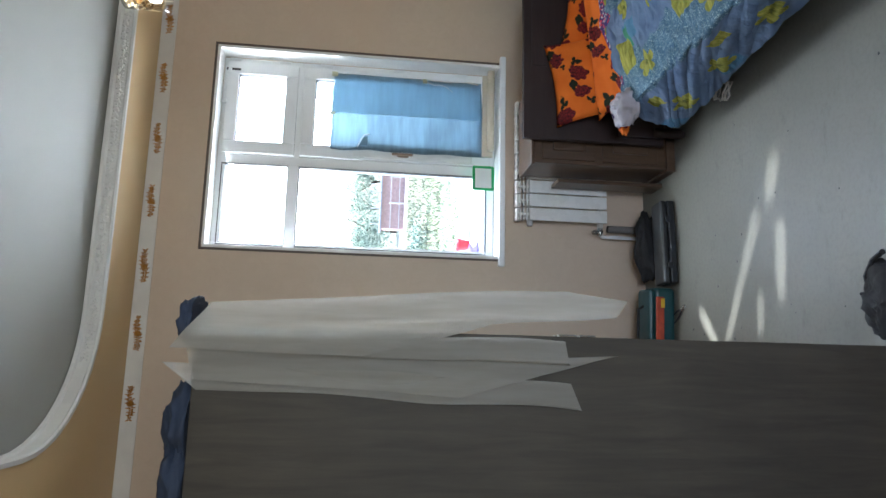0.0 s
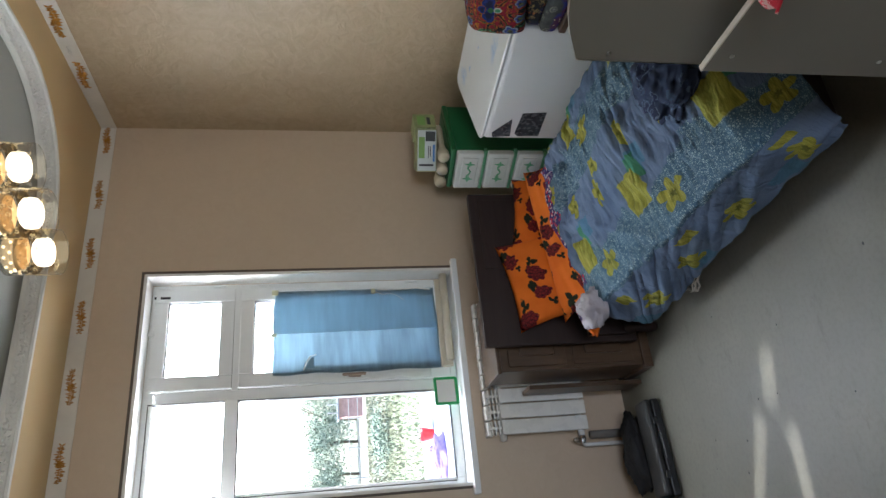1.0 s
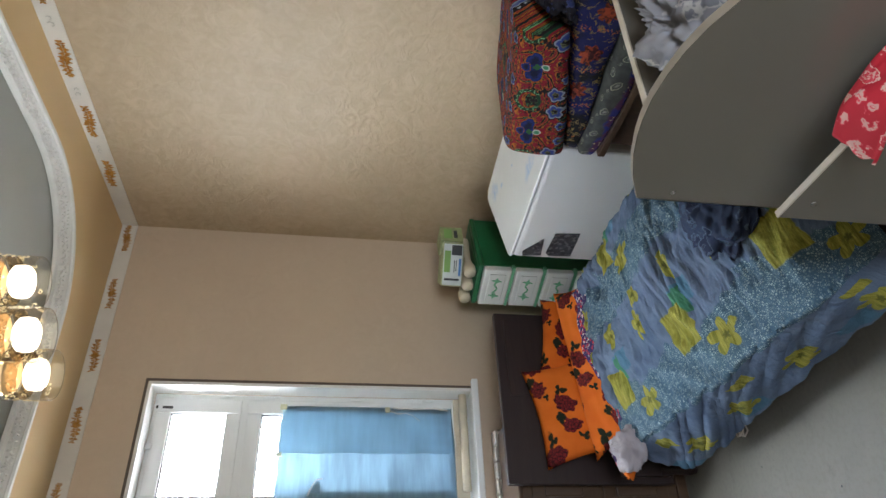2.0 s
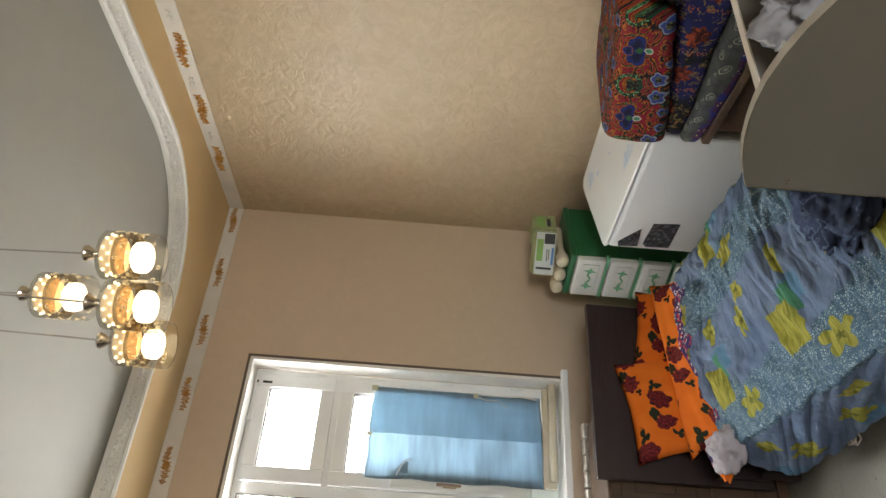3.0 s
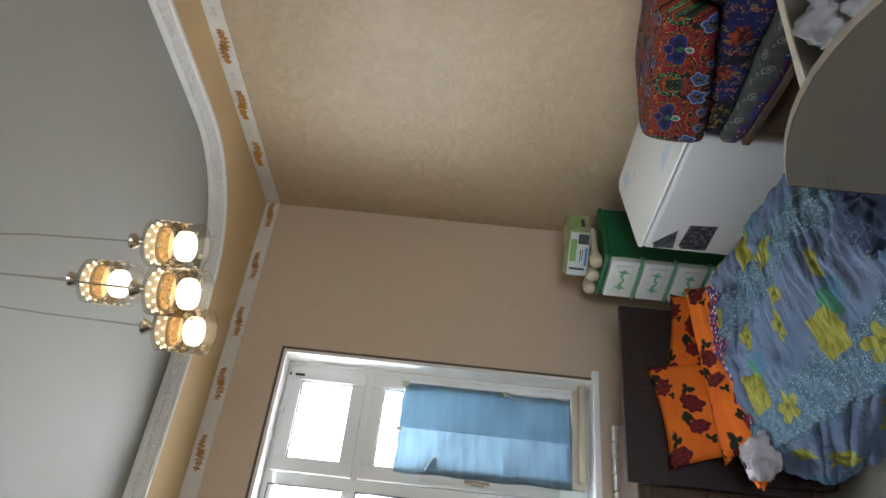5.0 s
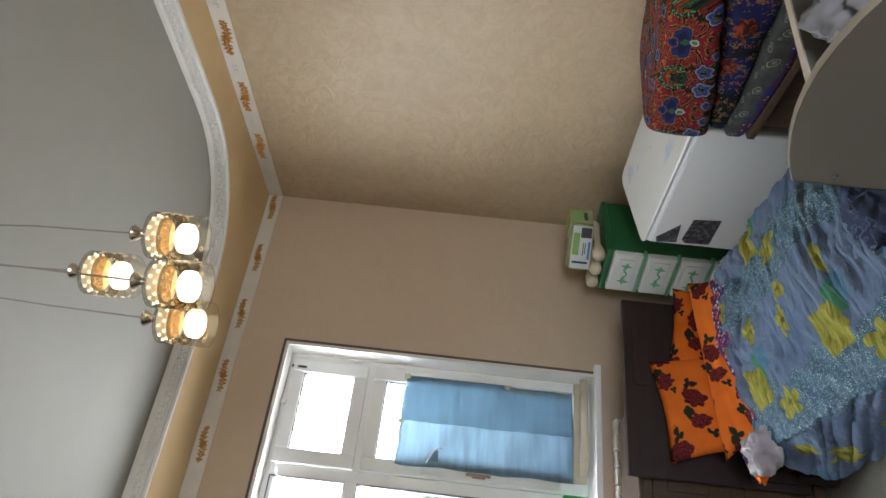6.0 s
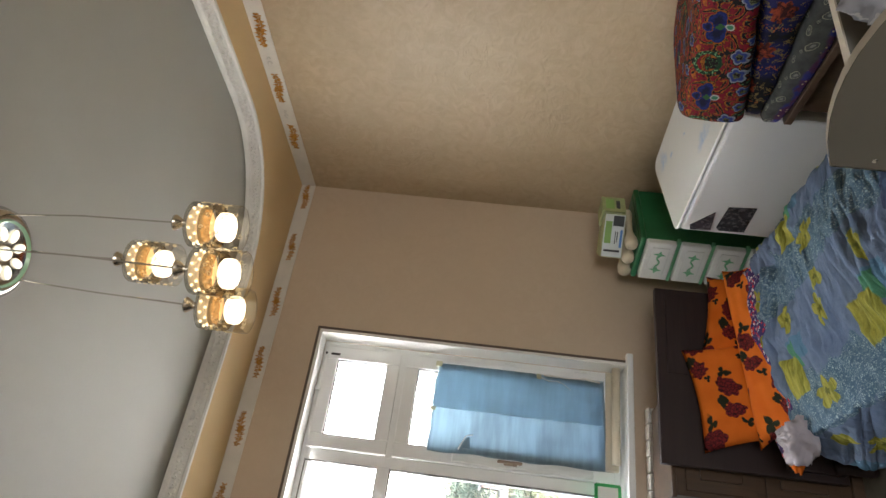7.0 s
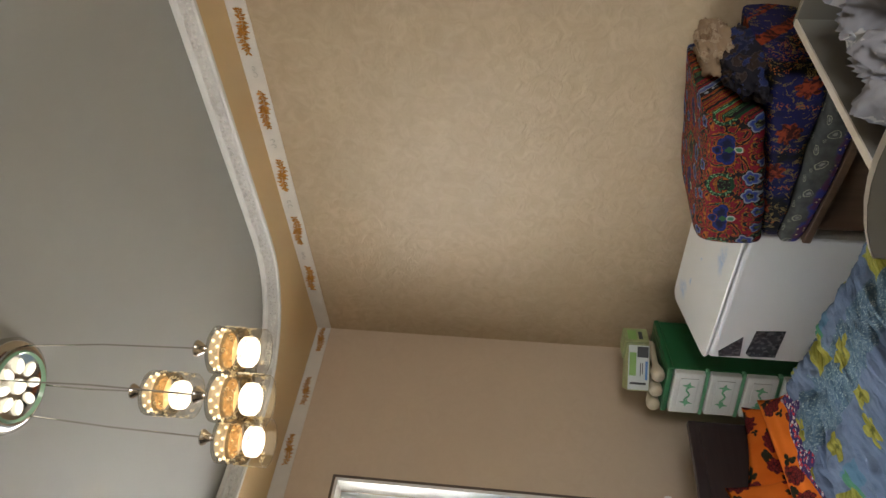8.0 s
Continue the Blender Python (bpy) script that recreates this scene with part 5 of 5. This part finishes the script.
# ---- on the drawer unit ----
def build_carton():
    c = thing("carton", "small printed carton, white and green, lying on cream legs", "carton", (1.922, 4.096, 1.0089), 52)
    c.scale = (0.95, 0.95, 0.86)
    part("body", box(0, 0, 0, 0.15, 0.25, 0.13, 0.003), plain("carton_board", (0.30, 0.34, 0.16), 0.6, var=0.25, scale=14), c)
    part("front_print", box(-0.0025, 0.005, 0.004, -0.0005, 0.245, 0.126), plain("carton_print", (0.55, 0.60, 0.60), 0.45), c, "white printed front")
    part("side_print", box(0.004, -0.0025, 0.03, 0.145, -0.0005, 0.126), plain("carton_side", (0.40, 0.42, 0.30), 0.5, var=0.2, scale=20), c)
    dark, green, blue = plain("print_black", (0.03, 0.035, 0.04), 0.4), plain("print_green", (0.20, 0.36, 0.10), 0.5), plain("print_blue", (0.07, 0.2, 0.5), 0.5)
    part("print_patch", box(-0.004, 0.012, 0.01, -0.0026, 0.07, 0.075), dark, c)
    part("print_patch", box(-0.004, 0.045, 0.08, -0.0026, 0.17, 0.12), green, c)
    part("print_bar", box(-0.004, 0.09, 0.012, -0.0026, 0.19, 0.026), blue, c)
    part("print_bar", box(-0.004, 0.10, 0.040, -0.0026, 0.16, 0.045), dark, c)
    part("print_bar", box(-0.004, 0.10, 0.052, -0.0026, 0.17, 0.057), dark, c)
    part("print_bar", box(-0.004, 0.205, 0.02, -0.0026, 0.217, 0.115), dark, c)
    part("print_bar", box(0.02, -0.004, 0.04, 0.09, -0.0026, 0.06), dark, c)
    part("print_bar", box(0.02, -0.004, 0.075, 0.13, -0.0026, 0.11), green, c)


build_carton()
jar = thing("carton", "small olive-green printed carton beside the white one", "carton", (1.946, 4.105, 1.0089), 14)
part("body", box(0, 0, 0, 0.11, 0.12, 0.125, 0.003), bpy.data.materials["carton_board"], jar)
part("print_bar", box(0.02, -0.002, 0.03, 0.08, 0.0, 0.05), bpy.data.materials["print_black"], jar)
part("print_patch", box(0.015, -0.002, 0.06, 0.09, 0.0, 0.105), bpy.data.materials["print_green"], jar)
leg_mat = plain("cream_turned_wood", (0.60, 0.53, 0.39), 0.45)
first = None
for k, (y, x) in enumerate(((4.153, 1.766), (4.238, 1.732), (4.324, 1.704))):
    m = pose(x, y, 0.9735, 0, 90, 19)
    if first is None:
        first = solid("turned_leg", lathe([(0.030, 0.0), (0.034, 0.012), (0.033, 0.05), (0.022, 0.085), (0.017, 0.12), (0.020, 0.2), (0.027, 0.27), (0.024, 0.29)], 20), leg_mat, "cream turned furniture leg lying on the drawer unit", "furniture leg", group="turned legs", smooth=True)
        first.matrix_world = m
    else:
        copy_thing(first, m)


# ---- between bed and window ----
def build_cabinet():
    c = thing("cabinet", "old brown veneered bedside cabinet behind the headboard", "cabinet", (0.535, 4.17, 0))
    part("body", box(0, 0, 0.05, 0.44, 0.27, 0.80, 0.004), BROWN, c)
    part("plinth", box(-0.012, -0.012, 0.0, 0.452, 0.28, 0.05, 0.004), BROWN, c)
    part("top", box(-0.012, -0.012, 0.80, 0.452, 0.28, 0.822, 0.006), BROWN, c)
    for z0, z1 in ((0.10, 0.42), (0.46, 0.76)):
        d = part("door", box(0.02, -0.012, z0, 0.42, -0.001, z1, 0.004), BROWN, c)
        part("raised_panel", box(0.07, -0.020, z0 + 0.06, 0.37, -0.012, z1 - 0.06, 0.007), BROWN, d)


build_cabinet()
solid("plank", box(0.478, 4.33, 0.0, 0.50, 4.47, 0.62, 0.003), BROWN, "brown board standing beside the cabinet", "board")

BLACKPL = plain("black_plastic", (0.018, 0.02, 0.022), 0.42, var=0.3, bump=0.08)
BLACKCL = plain("black_nylon", (0.012, 0.012, 0.014), 0.75, var=0.3, scale=14, bump=0.2)
TEAL = plain("teal_plastic", (0.010, 0.055, 0.060), 0.4, var=0.2)


def build_case():
    c = thing("black_case", "long flat black case on the floor", "case", (-0.10, 4.17, 0), 3)
    c.scale = (1, 1, 0.72)
    part("base", box(0, 0, 0, 0.47, 0.13, 0.06, 0.012, seg=3), BLACKPL, c)
    part("lid", box(0.002, 0.003, 0.062, 0.468, 0.128, 0.11, 0.014, seg=3), BLACKPL, c)
    for x in (0.10, 0.36):
        part("latch", box(x - 0.018, -0.006, 0.045, x + 0.018, 0.002, 0.08, 0.003), BLACKPL, c)
    part("handle", rod([(0.17, -0.002, 0.06), (0.18, -0.022, 0.06), (0.29, -0.022, 0.06), (0.30, -0.002, 0.06)], 0.006), BLACKPL, c)


def build_toolbox():
    c = thing("tool_bag", "teal tool bag with red and orange front beside the case", "tool bag", (-0.53, 4.24, 0), -4)
    c.scale = (1, 1, 0.7)
    part("body", box(0, 0, 0, 0.41, 0.18, 0.17, 0.03, seg=3), TEAL, c)
    part("top_flap", box(0.01, 0.01, 0.165, 0.40, 0.17, 0.21, 0.02, seg=3), TEAL, c)
    part("front_pocket", box(0.04, -0.012, 0.10, 0.36, 0.004, 0.165, 0.008), plain("orange_red_fabric", (0.45, 0.07, 0.03), 0.7, var=0.3, scale=18), c, "orange-red pocket")
    part("tag", box(0.30, -0.016, 0.10, 0.35, -0.011, 0.13, 0.002), plain("yellow_tag", (0.7, 0.42, 0.02), 0.5), c, "yellow tag")
    part("handle", rod([(0.10, 0.09, 0.20), (0.12, 0.09, 0.25), (0.29, 0.09, 0.25), (0.31, 0.09, 0.20)], 0.009), BLACKCL, c, "black carry handle")


build_case()
build_toolbox()
solid("soft_bag", lump(0.19, 0.07, 0.075, 4, 0.35, flat=0.8), BLACKCL, "slack black bag standing behind the case", "bag", (0.14, 4.40, 0.001), (0, 0, 3), smooth=True)
solid("white_bag", lump(0.07, 0.06, 0.05, 11, 0.4, flat=0.3), CREAM, "crumpled white plastic bag on the floor", "bag", (-0.56, 4.12, 0.001), smooth=True)


def build_tape():
    c = thing("tape_roll", "small roll of red and white tape on the floor", "tape roll", (-0.45, 4.10, 0))
    part("tape", lathe([(0.018, 0), (0.028, 0), (0.028, 0.02), (0.018, 0.02), (0.018, 0)], 24, caps=False), plain("red_tape", (0.55, 0.08, 0.06), 0.4), c)
    part("core", lathe([(0.015, 0.0005), (0.0178, 0.0005), (0.0178, 0.0195), (0.015, 0.0195), (0.015, 0.0005)], 24, caps=False), WHITEP, c)


def build_pliers():
    c = thing("pliers", "black-handled pliers lying on the floor", "pliers", (-0.24, 4.13, 0.006), 115)
    part("jaw", box(-0.03, -0.008, -0.004, 0.02, 0.008, 0.005, 0.003), STEEL, c)
    for s in (-1, 1):
        part("grip", rod([(0.02, s * 0.004, 0), (0.06, s * 0.018, 0), (0.11, s * 0.022, 0), (0.15, s * 0.016, 0)], 0.0055), BLACKPL, c)


build_tape()
build_pliers()


def build_crumbs():
    """Specks of dirt strewn over the linoleum."""
    rnd = random.Random(12)
    b = bmesh.new()
    for _ in range(22):
        x, y, r = rnd.uniform(-0.45, 0.6), rnd.uniform(2.6, 4.05), rnd.uniform(0.002, 0.005)
        bmesh.ops.create_icosphere(b, subdivisions=1, radius=r, matrix=Matrix.Translation((x, y, r * 0.4)) @ Matrix.Diagonal((1.4, 1, 0.45, 1)))
    solid("crumbs", b, BLACKPL, "dark crumbs of dirt strewn on the linoleum", "dirt", kind="stuff")


build_crumbs()


# ---- black bag on the open floor ----
def build_backpack():
    c = thing("backpack", "black bag with a looped strap lying on the floor", "backpack", (-0.25, 2.55, 0), 20)
    b = lump(0.145, 0.115, 0.07, 2, 0.3, flat=0.5)
    bmesh.ops.translate(b, verts=b.verts[:], vec=(-0.066, 0.135, 0))
    part("body", b, BLACKCL, c, smooth=True)
    part("strap", rod([(-0.02, 0.10, 0.05), (-0.01, 0.16, 0.055), (0.03, 0.215, 0.05), (0.08, 0.215, 0.045), (0.115, 0.165, 0.045), (0.11, 0.10, 0.06)], 0.009), BLACKCL, c)
    part("strap_end", rod([(0.03, 0.215, 0.05), (0.04, 0.26, 0.012), (0.06, 0.30, 0.008)], 0.006), BLACKCL, c)


build_backpack()


# ---- on and under the bed ----
solid("crumpled_cloth", lump(0.085, 0.085, 0.075, 9, 0.4, 44, 0.3), CREAM, "crumpled white cloth at the bed corner", "cloth", (0.70, 3.74, 0.42), smooth=True)
solid("bed_sheet", sheet(lambda u, v: (0.68 + 0.80 * u, 3.92 - 0.22 * v, 0.435 + 0.11 * min(1, u * 1.7) - 0.02 * v + 0.010 * wob(u * 8, v * 3, 1, 1.5)), 40, 10, 0.008), DARKCLOTH, "dark purple dotted sheet under the pillows", "sheet", smooth=True)
solid("orange_scarf", lump(0.05, 0.035, 0.03, 15, 0.3, flat=0.3), ORANGE, "corner of orange floral cloth at the bed edge", "cloth", (0.655, 3.86, 0.40), smooth=True)
NAVY = make_patchwork("navy_crumpled_cloth", [(0.02, 0.03, 0.07), (0.05, 0.08, 0.14)], 12, (0.03, 0.045, 0.09))
solid("dark_garment", lump(0.17, 0.14, 0.06, 31, 0.4, 50, 0.25), NAVY, "dark navy garment dropped on the blanket", "garment", (1.10, 2.62, 0.535), (0, 0, 30), smooth=True)
cord = []
for i in range(60):
    a = i * 0.42
    r = 0.045 + 0.012 * math.sin(i * 1.7)
    cord.append((0.757 + r * math.cos(a), 3.594 + 1.1 * r * math.sin(a), 0.012 + 0.035 * abs(math.sin(a * 0.5 + i * 0.05))))
solid("coiled_cord", rod(cord, 0.004, 6), plain("beige_cord", (0.42, 0.38, 0.31), 0.7), "tangled coil of beige cord on the floor under the bed edge", "cord", smooth=True)

# ---- in and on the child bed ----
GREYCL = make_patchwork("grey_white_laundry", [(0.17, 0.175, 0.20), (0.34, 0.33, 0.32)], 7, (0.23, 0.23, 0.25))
for k, (x, y, z, r, mt, lab) in enumerate(((1.14, 2.03, 0.80, 0.15, GREYCL, "heap of grey and white laundry in the child bed"), (1.38, 1.98, 0.80, 0.15, GREYCL, "heap of pale grey laundry in the child bed"), (1.28, 1.80, 0.80, 0.13, GREYCL, "heap of grey laundry in the child bed"))):
    solid("laundry", lump(r, r * 0.8, 0.16, 40 + k, 0.45, 48, 0.3), mt, lab, "laundry", (x, y, z), group="laundry", smooth=True)
REDCL = make_patchwork("red_dotted_cloth", [(0.50, 0.05, 0.07), (0.55, 0.35, 0.3)], 26, (0.42, 0.02, 0.035))


def red_drape(u, v):
    y = 1.90 - 0.34 * u
    a = (v - 0.5) * 2
    x = 0.686 + 0.035 * a + 0.012 * wob(y * 9, a * 2, 3, 1.2)
    z = 0.835 + 0.028 * wob(y * 7, a, 8, 1.3) - 0.07 * max(0, -a) ** 2 * (0.4 + 0.6 * u) + 0.03 * math.sin(u * 6)
    return (x - 0.03 * max(0, -a) * (u < 0.9), y + 0.02 * wob(a * 3, y * 4, 1, 1.5), z)


solid("red_cloth", sheet(red_drape, 40, 24, 0.006), REDCL, "red dotted cloth thrown over the lower bed panel", "cloth", smooth=True)


# ---- film and cloths on the wardrobe ----
FILM = make_sheet("milky_plastic_film", (0.47, 0.455, 0.42), 0.5, 0.12)
ft = FILM.node_tree
fmix, fclear = ft.nodes.new("ShaderNodeMixShader"), ft.nodes.new("ShaderNodeBsdfTransparent")
fmix.inputs[0].default_value = 0.36
ft.links.new(ft.nodes["Mix Shader"].outputs[0], fmix.inputs[1])
ft.links.new(fclear.outputs[0], fmix.inputs[2])
ft.links.new(fmix.outputs[0], ft.nodes["Material Output"].inputs[0])


def flap(pts_top, pts_bot, y0, wave, seed, name_label):
    """A hanging sheet between a top edge and a ragged bottom edge."""
    (xa, za), (xb, zb) = pts_top
    n = len(pts_bot) - 1

    def f(u, v):
        i = min(n - 1, int(u * n))
        t = u * n - i
        bx = pts_bot[i][0] * (1 - t) + pts_bot[i + 1][0] * t
        bz = pts_bot[i][1] * (1 - t) + pts_bot[i + 1][1] * t
        tx, tz = xa + (xb - xa) * u, za + (zb - za) * u
        x = tx + (bx - tx) * v
        z = tz + (bz - tz) * v
        y = y0 + wave * (math.sin(u * 7 + seed + v * 1.5) * (0.3 + 0.7 * v)) + 0.02 * wob(x * 6, z * 2, seed, 1.4)
        return (x + 0.012 * wob(z * 3, seed, u, 1.2) * v, y, z)
    return solid("plastic_film", sheet(f, 40, 60), FILM, name_label, "film", group="film on the wardrobe", smooth=True)


flap(((-0.436, 2.043), (-0.543, 2.129)), ((-0.374, 1.181), (-0.398, 1.029), (-0.441, 1.065), (-0.469, 1.375), (-0.507, 1.507), (-0.554, 1.688)), 2.395, 0.022, 0.5, "milky plastic film hanging over the wardrobe corner")
flap(((-0.50, 2.10), (-0.615, 2.083)), ((-0.50, 1.50), (-0.507, 1.184), (-0.564, 1.173), (-0.538, 1.04), (-0.582, 1.242), (-0.64, 1.446)), 2.422, 0.010, 2.0, "milky plastic film folded over the wardrobe side")
flap(((-0.576, 2.15), (-0.639, 2.072)), ((-0.59, 1.60), (-0.605, 1.35), (-0.611, 1.166), (-0.674, 1.137), (-0.652, 1.55)), 2.437, 0.005, 4.0, "creased strip of plastic film on the wardrobe side")
for k in range(5):
    solid("folded_garment", lump(0.11, 0.10, 0.045, 60 + k, 0.3, 30, 0.4), plain("navy_fabric", (0.018, 0.028, 0.055), 0.8, var=0.3) if k == 0 else bpy.data.materials["navy_fabric"], "dark blue folded garment on top of the wardrobe", "garment", (-0.73 - 0.13 * k, 2.53, 2.086), group="garments on the wardrobe", smooth=True)
solid("folded_garment", lump(0.055, 0.09, 0.03, 71, 0.35, 30, 0.4), bpy.data.materials["navy_fabric"], "dark blue cloth end on the wardrobe corner", "garment", (-0.475, 2.50, 2.088), group="garments on the wardrobe", smooth=True)


# ---- outside ----
GRASS = plain("dry_grass_earth", (0.185, 0.185, 0.115), 0.9, var=0.4, scale=0.9, bump=0.3, fine=9)
GREENGRASS = plain("green_weeds", (0.33, 0.36, 0.21), 0.9, var=0.25, scale=1)
LEAF = plain("tree_leaf", (0.19, 0.235, 0.165), 0.7, var=0.25, scale=1.2)
BARK = plain("bark", (0.10, 0.075, 0.055), 0.9)
PALE = plain("pale_concrete", (0.34, 0.325, 0.30), 0.85, var=0.15, scale=1)
solid("ground", box(-300, -300, -0.8, 300, 600, -0.6), GRASS, "dry grass yard reaching to the horizon", "ground", kind="structure")
solid("paved_strip", box(-6, 4.95, -0.6, 14, 17.0, -0.585), PALE, "pale concrete apron before the house", "pavement", kind="structure")
solid("road", box(-120, 39, -0.6, 120, 47, -0.588), PALE, "pale dusty road beyond the yard", "road", kind="structure")


def leaves(cx, cy, cz, rx, ry, rz, count, size, seed):
    rnd = random.Random(seed)
    vs, fs = [], []
    clumps = [(rnd.gauss(0, 0.5), rnd.gauss(0, 0.5), rnd.gauss(0, 0.5), rnd.uniform(0.22, 0.45)) for _ in range(16)]
    for _ in range(count):
        a, b, c, r = rnd.choice(clumps)
        p = Vector((cx + rx * (a + rnd.gauss(0, r)), cy + ry * (b + rnd.gauss(0, r)), cz + rz * (c + rnd.gauss(0, r))))
        d1 = Vector((rnd.gauss(0, 1), rnd.gauss(0, 1), rnd.gauss(0, 1))).normalized() * size
        d2 = d1.orthogonal().normalized() * size * 0.5
        i = len(vs)
        vs += [p - d1, p + d2, p + d1, p - d2]
        fs.append((i, i + 1, i + 2, i + 3))
    me = bpy.data.meshes.new("crown")
    me.from_pydata(vs, [], fs)
    me.materials.append(LEAF)
    return me


def build_tree(x, y, h, r, seed):
    t = thing("tree", "leafy green tree beyond the yard", "tree", (x, y, -0.6), group="yard trees")
    rnd = random.Random(seed)
    b = rod([(0, 0, 0), (0.05, 0, h * 0.25), (0.0, 0.05, h * 0.5)], 0.10, 8)
    for k in range(4):
        a = k * 1.6 + seed
        rod([(0.0, 0.03, h * 0.4), (0.4 * r * math.cos(a), 0.4 * r * math.sin(a), h * 0.62), (0.7 * r * math.cos(a), 0.7 * r * math.sin(a), h * 0.8)], 0.04, 6, b)
    part("trunk", b, BARK, t)
    cr = new("crown", leaves(0, 0, h * 0.62, r, r, h * 0.33, 3400, 0.09, seed))
    cr.parent = t


for i, (x, y, h, r) in enumerate(((7.8, 50, 4.3, 1.9), (9.6, 51, 5.0, 2.0), (11.6, 52, 4.6, 1.9), (5.6, 50, 4.0, 1.8), (13.8, 52, 4.4, 1.9), (16.0, 51, 4.2, 1.8), (4.0, 49, 3.7, 1.6), (2.0, 52, 3.8, 1.8))):
    build_tree(x, y, h, r, i + 1)


def build_shed():
    s = thing("shed", "low reddish-brown shed with a pale picket railing", "shed", (8.0, 42.0, -0.6), -8)
    boards = plain("red_brown_boards", (0.25, 0.155, 0.135), 0.8, var=0.2)
    part("wall", box(0.01, 0.01, 0, 4.19, 2.5, 1.45), boards, s)
    for k in range(8):
        part("board", box(0, -0.012 - 0.004 * (k % 2), 0.18 * k + 0.01, 4.2, 0.008, 0.18 * k + 0.165), boards, s)
    part("roof", box(-0.15, -0.2, 1.45, 4.35, 2.7, 1.55), plain("grey_roof", (0.22, 0.22, 0.22), 0.7), s)
    for k in range(6):
        part("picket", box(0.2 + 0.5 * k, -0.15, 1.55, 0.28 + 0.5 * k, -0.10, 2.15), PALE, s)


build_shed()


def build_fence():
    f = thing("fence", "thin pale wire fence along the road", "fence", (-4, 38.5, -0.6))
    for k in range(14):
        part("post", rod([(k * 1.6, 0, 0), (k * 1.6, 0, 1.1)], 0.04, 6), PALE, f)
    for z in (0.5, 1.0):
        part("rail", rod([(0, 0, z), (21, 0, z)], 0.02, 5), PALE, f)


build_fence()


def tufts(name, x0, x1, y0, y1, count, size, mat, label, seed):
    rnd = random.Random(seed)
    vs, fs = [], []
    for _ in range(count):
        x, y, a, h = rnd.uniform(x0, x1), rnd.uniform(y0, y1), rnd.uniform(0, 6.28), size * rnd.uniform(0.5, 1.4)
        i = len(vs)
        dx, dy = 0.25 * h * math.cos(a), 0.25 * h * math.sin(a)
        vs += [(x - dx, y - dy, -0.6), (x + dx, y + dy, -0.6), (x + rnd.gauss(0, 0.3) * h, y + rnd.gauss(0, 0.3) * h, -0.6 + h)]
        fs.append((i, i + 1, i + 2))
    me = bpy.data.meshes.new(name)
    me.from_pydata(vs, [], fs)
    me.materials.append(mat)
    tagged(new(name, me), label, "weeds", kind="stuff")


tufts("green_weeds", -2, 9, 17.0, 26, 6500, 0.09, GREENGRASS, "green weeds along the paving", 1)
tufts("dry_weeds", -1, 12, 21, 38, 12000, 0.11, GRASS, "dry weeds in the yard", 2)


def build_basin():
    s = thing("bucket", "red plastic bucket standing on the paving", "bucket", (2.12, 15.2, -0.585))
    part("body", lathe([(0.10, 0), (0.15, 0.25), (0.155, 0.26), (0.145, 0.25), (0.09, 0.02)], 20, caps=False), plain("red_plastic", (0.55, 0.02, 0.03), 0.4), s, smooth=True)
    part("handle", rod([(-0.15, 0, 0.25), (-0.10, 0, 0.34), (0.10, 0, 0.34), (0.15, 0, 0.25)], 0.008), STEEL, s)


build_basin()
bush = new("bush", leaves(0, 0, 0.42, 1.1, 0.8, 0.30, 2200, 0.05, 33))
bush.matrix_world = pose(3.75, 25.5, -0.6)
tagged(bush, "low pale green bush in the dry yard", "bush")
solid("purple_cloth", lump(0.45, 0.3, 0.22, 80, 0.35, flat=0.3), plain("purple_cloth", (0.32, 0.22, 0.55), 0.8, var=0.3), "purple cloth heaped on the paving", "cloth", (1.42, 14.1, -0.586), smooth=True)
